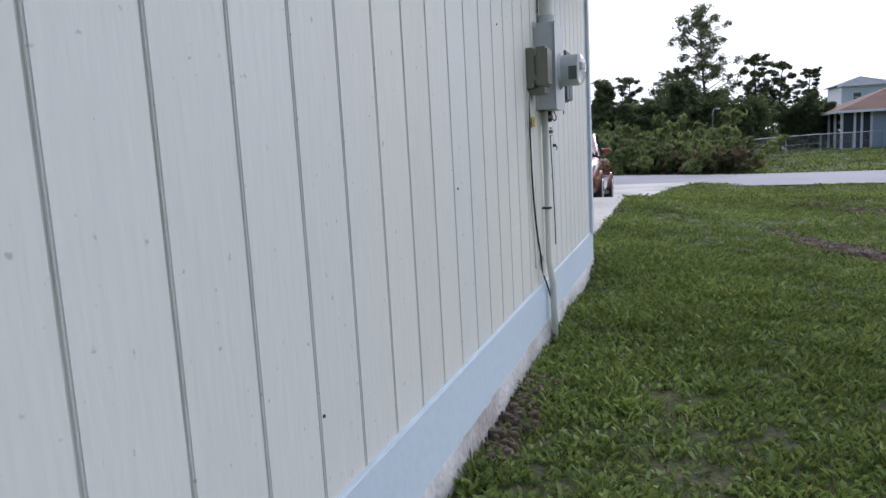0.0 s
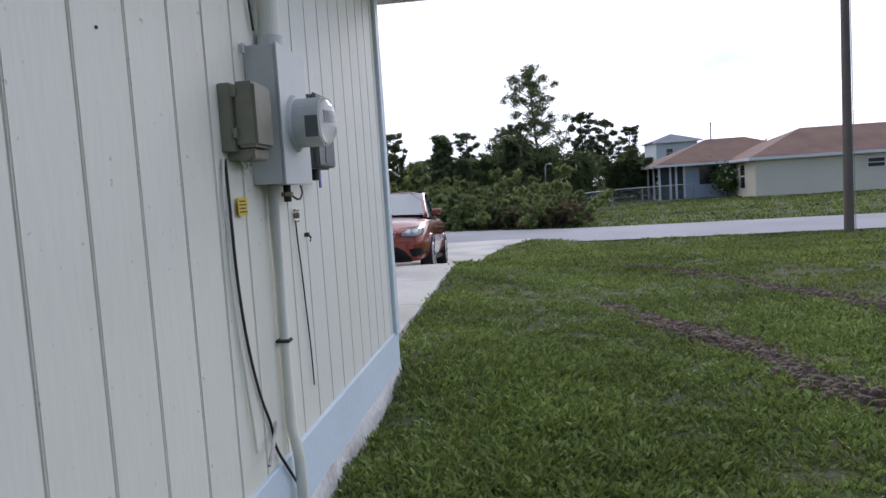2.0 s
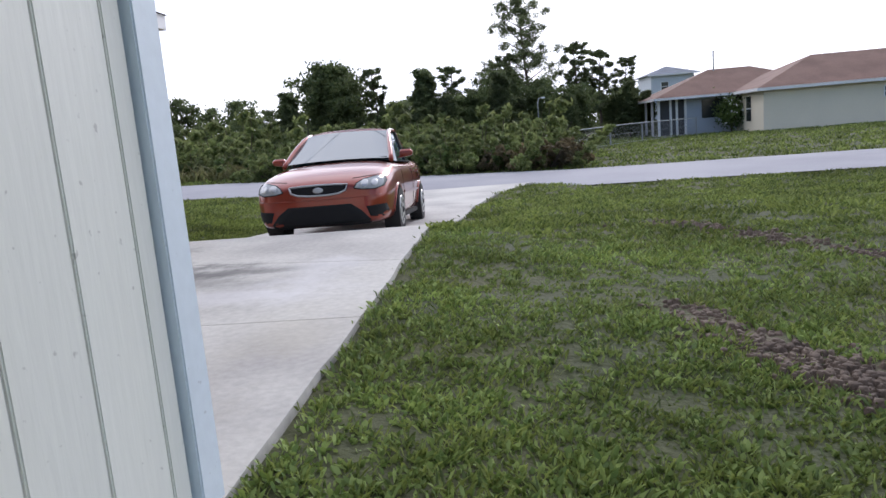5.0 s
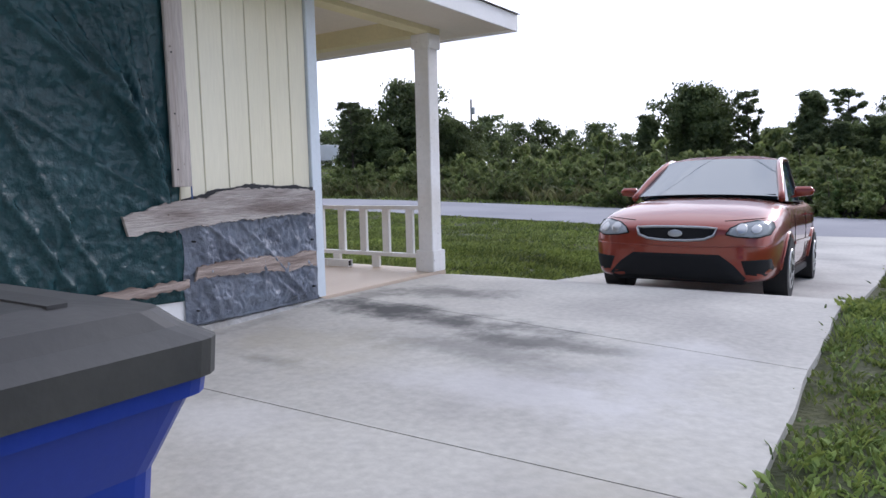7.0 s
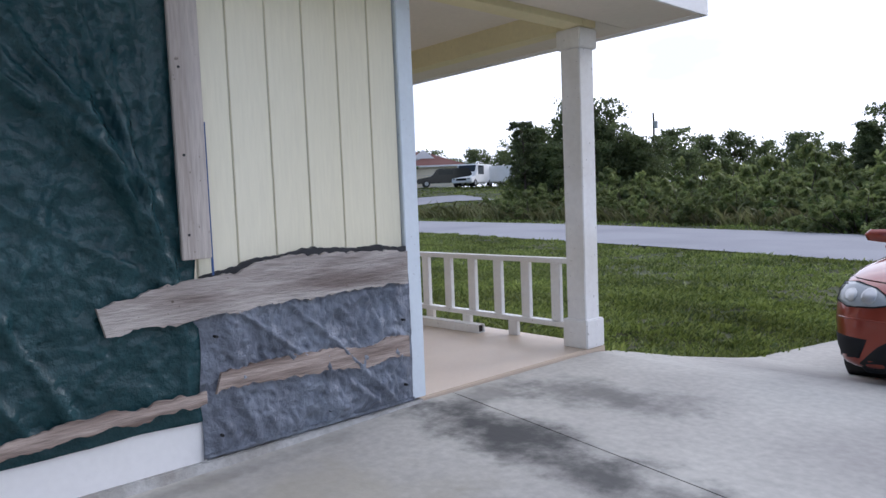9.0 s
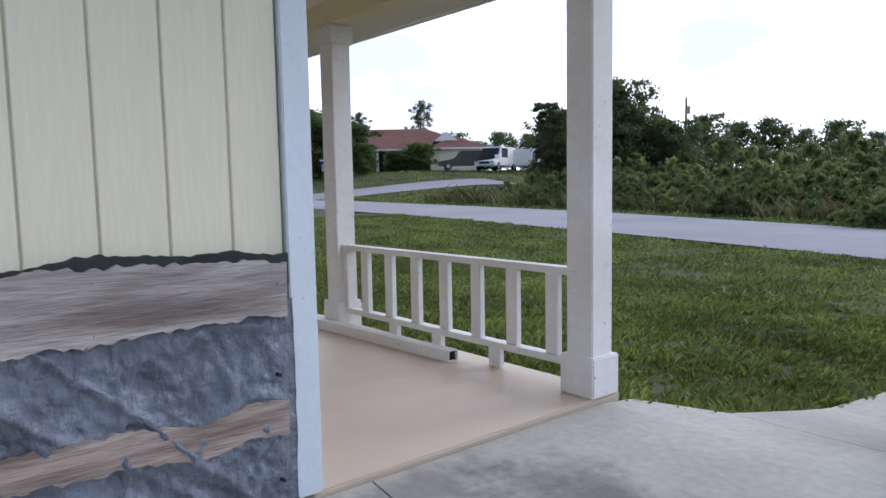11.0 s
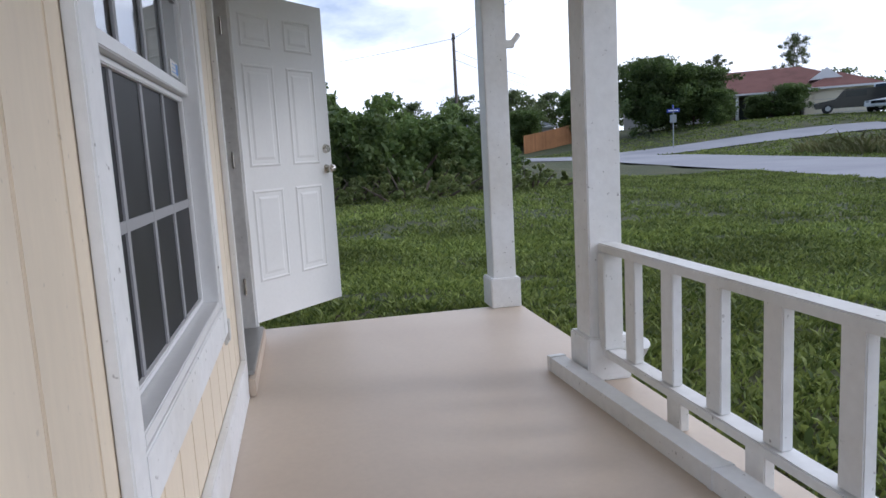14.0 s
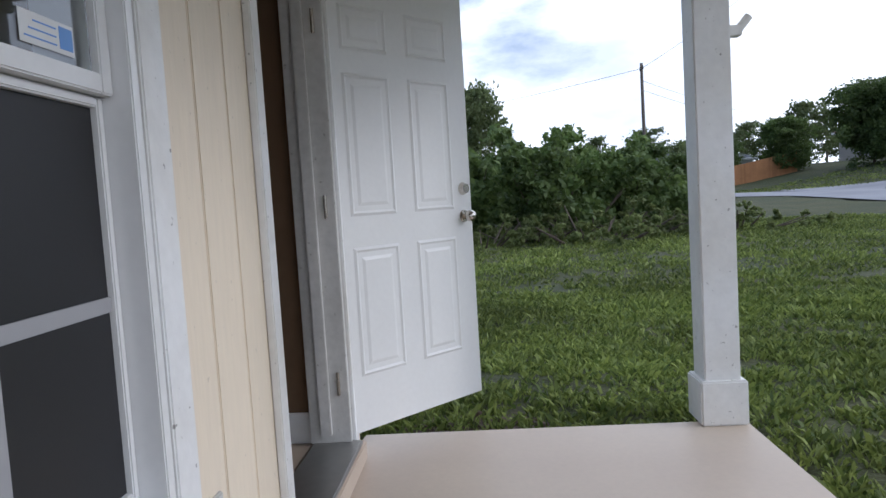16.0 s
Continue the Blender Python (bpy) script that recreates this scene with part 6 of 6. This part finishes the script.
roundt = make_tree(8, 5.0, 2.1, LEAF_DARK, 0.11, 18, "dense round dark green tree beyond the road", "tree", 0.16, 38)
planted(roundt, [(*away(14.0, 44, VIEW), 1.10), (*away(12.9, 46, VIEW), 0.95), (*away(36.3, 48, VIEW), 1.10), (*away(34.8, 47, VIEW), 0.86), (*away(1.5, 47), 0.70), (*away(3.4, 46), 0.66), (*away(-2.8, 46), 0.74), (*away(-5.4, 48), 0.62), (*away(40.0, 50, VIEW), 0.90), (*away(38.4, 46, VIEW), 0.75), (*away(31, 50), 0.80), (*away(8.4, 50), 0.66), (*away(-8.0, 56), 0.55), (*away(6, 50), 0.66), (*away(-10.5, 58), 0.5), (*away(90.4, 36, (-5, 10.8)), 1.0), (*away(0.0, 48), 0.8)], rng)
yard = make_tree(9, 4.6, 2.4, LEAF, 0.11, 34, "dense round tree before the red-roofed house", "tree", 0.12, 40)
planted(yard, [(*away(60.4, 63, EYE_W), 1.2), (*away(61.9, 64, EYE_W), 1.05), (*away(58.8, 64, EYE_W), 0.95), (*away(57.0, 62, EYE_W), 0.5), (*away(52.3, 67, EYE_W), 0.55), (*away(54.3, 67, EYE_W), 0.42), (*away(67, 70, (-2.6, 9.9)), 0.8), (*away(71.5, 72, (-2.6, 9.9)), 0.7)], rng)
# the long dark wood line far off, in two depths
for d0_, d1_, step, s0, s1 in ((72, 90, 2.3, 0.6, 0.85), (95, 130, 2.1, 0.85, 1.15)):
    spots = [(*away(yaw, rng.uniform(d0_, d1_)), rng.uniform(s0, s1)) for yaw in np.arange(-36 if d0_ > 80 else 14, 108, step) if not (d0_ < 80 and 40 < yaw < 66)]
    planted(make_tree(21 + int(d0_), 6.0, 3.2, LEAF_DARK, 0.22, 8, "far dark tree in the wood line", "tree", 0.08, 22), spots, rng)
# scrub along the far side of the road
scrub = make_shrub(31, 4.2, 1.9, LEAF_BUSH, 0.115, 3800, "rough green scrub beside the road", "shrub")
sp = []
for x in np.arange(-34, 3.2, 1.5):
    for row, (dd, sc) in enumerate(((10.2, 0.62), (13.0, 0.82), (17, 1.0), (22, 1.15))):
        xx = x + rng.uniform(-0.7, 0.7)
        if row == 0 and x < -9 and rng.random() < 0.45:
            continue
        if x < -30 and row < 2:
            continue
        if xx < -3.2 - 0.9 * (road_near(xx) + dd - 10.4):
            continue
        sp.append((xx, road_near(xx) + dd + rng.uniform(-0.8, 0.8) - (1.6 if x > -9 else 0), sc * rng.uniform(0.8, 1.15)))
planted(scrub, sp, rng)
hedge = make_shrub(37, 3.4, 1.75, LEAF, 0.11, 4000, "dense overgrown hedge shrub by the road", "shrub")
planted(hedge, [(x, road_near(x) + 8.8 + rng.uniform(-0.3, 0.3), rng.uniform(0.85, 1.05)) for x in np.arange(-9.5, 2.0, 1.35)], rng)
dry = make_shrub(41, 2.6, 1.5, LEAF_DRY, 0.10, 3000, "brownish half-dry shrub at the hedge's end", "shrub")
planted(dry, [(1.6, road_near(1.6) + 8.3, 0.95), (0.4, road_near(0.4) + 8.0, 0.8), (2.3, road_near(2) + 8.8, 0.9)], rng)
# the thicket west of the lawn
thicket = make_shrub(43, 4.6, 3.2, LEAF, 0.095, 14000, "thick dark green thicket at the lawn's edge", "shrub")
planted(thicket, [(-21.5, 12.6, 0.95), (-23.5, 14.3, 0.92), (-24.5, 10.2, 1.1), (-26.5, 13.2, 1.08), (-28, 16.3, 0.85), (-22.5, 8.0, 1.1), (-30, 15.5, 1.0)], rng)
v, f = leaves_at(np.random.default_rng(61).normal(size=(2600, 3)) * np.array([0.38, 0.3, 0.42]) + np.array([0, 0, 1.25]), 0.10, np.random.default_rng(62))
put_mesh("crown", raw_mesh("crown", v, f, LEAF), flower_bush)
part("stem", tube([(0, 0, -0.1), (0.05, 0, 0.6), (0, 0.05, 1.2)], [0.06, 0.04, 0.02], 6), BARK, flower_bush)
v, f = leaves_at(np.random.default_rng(63).normal(size=(46, 3)) * np.array([0.36, 0.3, 0.36]) + np.array([0, -0.3, 1.35]), 0.09, np.random.default_rng(64))
put_mesh("flowers", raw_mesh("flowers", v, f, WHITE), flower_bush)
weeds = make_shrub(47, 2.6, 0.6, LEAF_BUSH, 0.045, 4200, "tall pale green weeds before the thicket", "weeds")
planted(weeds, [(-19.0 - 0.25 * (y - 12) + rng.uniform(-0.6, 0.6), y, rng.uniform(0.8, 1.2)) for y in np.arange(7.5, 16.5, 1.1)], rng)


# ---- grass ----
def lawn_patch(a, b):
    """How thick and tall the lawn stands: broad patches, small tufts, and mowing rows across the west lawn."""
    p = noise.noise(Vector((a * 0.8, b * 0.8, 4))) + 0.8 * noise.noise(Vector((a * 3.3, b * 3.3, 9)))
    if a < -4.4:
        p += 0.55 * math.sin((a * 0.92 - b * 0.40 + 0.25 * noise.noise(Vector((a * 0.5, b * 0.5, 2)))) * 11.0) * (0.6 + 0.8 * noise.noise(Vector((a * 0.3, b * 0.3, 7))))
    return p


def grass_field(name, label, x0, x1, y0, y1, density, height, width, seed, cond, material=BLADE, near=None, tuft=9, loose=0.03):
    """Blades in tufts: each tuft's blades lean outwards from its middle, and bare gaps stay between tufts."""
    rg = np.random.default_rng(seed)
    n = int((x1 - x0) * (y1 - y0) * density / tuft)
    x, y = rg.uniform(x0, x1, n), rg.uniform(y0, y1, n)
    if near is not None:
        keep = rg.random(n) < near(x, y)
        x, y = x[keep], y[keep]
    ok = np.array([cond(a, b) for a, b in zip(x, y)], bool)
    x, y = x[ok], y[ok]
    patch = np.array([lawn_patch(a, b) for a, b in zip(x, y)])
    ok = rg.random(len(x)) < np.clip(0.9 + 0.7 * patch, 0.38, 1.0)
    x, y, patch = x[ok], y[ok], patch[ok]
    z = np.array([ground_z(a, b) + 0.035 * noise.noise(Vector((a * 0.9, b * 0.9, 0))) + 0.02 * noise.noise(Vector((a * 2.7, b * 2.7, 3))) for a, b in zip(x, y)]) - 0.005
    size = rg.uniform(0.6, 1.45, len(x)) * (1 + 0.45 * np.clip(patch, -0.8, 1.2))
    x, y, z, size = (np.repeat(v, tuft) for v in (x, y, z, size))
    n = len(x)
    off = rg.normal(size=(n, 2)) * loose * size[:, None]
    h = height * rg.uniform(0.5, 1.3, n) * size
    w = width * rg.uniform(0.6, 1.3, n)
    a = rg.uniform(0, math.tau, n)
    lean = rg.uniform(0.3, 1.3, n) * h
    la = np.arctan2(off[:, 1], off[:, 0]) + rg.normal(size=n) * 0.8
    base = np.stack([x + off[:, 0], y + off[:, 1], z], 1)
    side = np.stack([np.cos(a) * w, np.sin(a) * w, np.zeros(n)], 1) / 2
    tip = base + np.stack([np.cos(la) * lean, np.sin(la) * lean, h], 1)
    mid = base * 0.5 + tip * 0.5 + np.stack([np.zeros(n), np.zeros(n), 0.22 * h], 1)
    v = np.stack([base - side * 0.7, base + side * 0.7, mid + side, tip, mid - side], 1).reshape(-1, 3)
    f = np.arange(5 * n).reshape(-1, 5)
    ob = put_mesh(name, raw_mesh(name, v, f, material))
    return tagged(ob, label, "grass", kind="stuff")


SOIL_LINES = (((1.35, 8.7), (1.95, 7.3), (2.25, 6.1), (2.4, 5.2)), ((2.06, 12.6), (2.5, 11.8), (3.2, 9.9), (3.9, 7.8)))


def in_soil(x, y):
    """Whether a place lies on the torn-up lines of the lawn, with a ragged edge."""
    w = 0.13 + 0.16 * noise.noise(Vector((x * 3.0, y * 3.0, 6)))
    for line in SOIL_LINES:
        for (ax, ay), (bx_, by_) in zip(line, line[1:]):
            t = max(0.0, min(1.0, ((x - ax) * (bx_ - ax) + (y - ay) * (by_ - ay)) / ((bx_ - ax) ** 2 + (by_ - ay) ** 2)))
            if math.hypot(x - ax - t * (bx_ - ax), y - ay - t * (by_ - ay)) < w:
                return True
    return False


def lawn_ok(x, y):
    return not (x > 1 and y < 13 and in_soil(x, y)) and not on_drive(x, y, 0.035) and not on_house(x, y, 0.03) and not on_road(x, y)


grass_field("grass_east", "short mown green grass by the garage wall", -0.56, 5.0, -0.2, 12.6, 3600, 0.031, 0.010, 1, lawn_ok, tuft=10, loose=0.022, near=lambda x, y: np.clip(1.25 - 0.10 * np.hypot(x, y - 2), 0.45, 1))
grass_field("broadleaf_weeds", "broad-leaved weeds low in the lawn by the garage", -0.56, 3.6, 0.3, 12.0, 3400, 0.027, 0.019, 11, lawn_ok, BROAD, tuft=7, loose=0.024, near=lambda x, y: np.clip(1.2 - 0.12 * np.hypot(x, y - 3), 0.2, 1))
grass_field("grass_side", "mown green grass beyond the garage lawn", 4.6, 14.0, 2.0, 13.0, 480, 0.036, 0.028, 8, lawn_ok, loose=0.05)
grass_field("grass_front", "mown green grass between house and road", -5.0, 16.0, 11.5, 22.5, 640, 0.044, 0.026, 2, lawn_ok, loose=0.05)
grass_field("grass_porch", "mown green grass beside the porch", -13.0, -3.2, 8.0, 17.0, 2300, 0.042, 0.016, 3, lawn_ok, tuft=10, loose=0.026)
grass_field("grass_west", "mown green grass of the west lawn", -24.0, -5.0, 5.0, 25.5, 620, 0.050, 0.026, 4, lawn_ok, tuft=8, loose=0.05)
grass_field("grass_verge", "rough grass along the far side of the road", -60.0, 40.0, 27.0, 60.0, 56, 0.08, 0.065, 5, tuft=6, loose=0.12, cond=lambda x, y: lawn_ok(x, y) and y > road_near(x) + 6.7)
grass_field("grass_tall", "tall dry roadside grass under the scrub", -34.0, 3.0, 30.0, 40.0, 90, 0.45, 0.07, 6, tuft=6, loose=0.15, material=BLADE_DRY, cond=lambda x, y: y > road_near(x) + 8.6)

# ---- turned soil in the lawn ----
CLOD = mat("turned_soil", (0.115, 0.085, 0.062), 0.95, 0.4, 4.0, 40, 0.9, tint=(0.07, 0.05, 0.038), distance=0.01)


def clods(line, n, spread, size, seed, label):
    """Loose lumps of soil strewn along a line."""
    rg = np.random.default_rng(seed)
    bm = bmesh.new()
    t = rg.random(n)
    xs = np.interp(t, np.linspace(0, 1, len(line)), [p[0] for p in line]) + rg.normal(size=n) * spread
    ys = np.interp(t, np.linspace(0, 1, len(line)), [p[1] for p in line]) + rg.normal(size=n) * spread
    verts, faces = [], []
    for x, y in zip(xs, ys):
        r = size * rg.uniform(0.35, 1.3)
        k = len(verts)
        z = ground_z(x, y) + 0.01
        ring = rg.uniform(0.7, 1.3, 5)
        verts += [(x + r * ring[i] * math.cos(i * 1.257), y + r * ring[i] * math.sin(i * 1.257), z - 0.02) for i in range(5)]
        verts += [(x + 0.6 * r * ring[i] * math.cos(i * 1.257 + 0.4), y + 0.6 * r * ring[i] * math.sin(i * 1.257 + 0.4), z + r * rg.uniform(0.15, 0.6)) for i in range(5)]
        faces += [(k + i, k + (i + 1) % 5, k + 5 + (i + 1) % 5, k + 5 + i) for i in range(5)] + [(k + 5, k + 6, k + 7, k + 8, k + 9)]
    return tagged(mesh_of("soil_clods", verts, faces, CLOD, smooth=True), label, "soil", kind="stuff")


clods([(1.35, 8.7), (1.66, 7.8), (1.95, 7.3), (2.15, 6.8), (2.25, 6.1), (2.4, 5.2)], 1200, 0.11, 0.032, 3, "dark turned soil torn up in a line across the lawn")
clods([(2.06, 12.6), (2.5, 11.8), (3.2, 9.9), (3.5, 8.9), (3.9, 7.8)], 900, 0.13, 0.032, 4, "dark turned soil in a second line on the lawn")
clods([(-0.22, 2.0), (-0.23, 2.6), (-0.2, 2.9)], 260, 0.05, 0.024, 5, "bare soil mound against the footing")
clods([(0.3, 14.2), (0.8, 13.2), (1.3, 12.4)], 260, 0.16, 0.022, 6, "scattered soil lumps on the lawn")
clods([(-8.55, 10.4), (-8.6, 10.9), (-8.5, 11.4)], 200, 0.09, 0.022, 7, "bare soil lumps beside the porch slab")
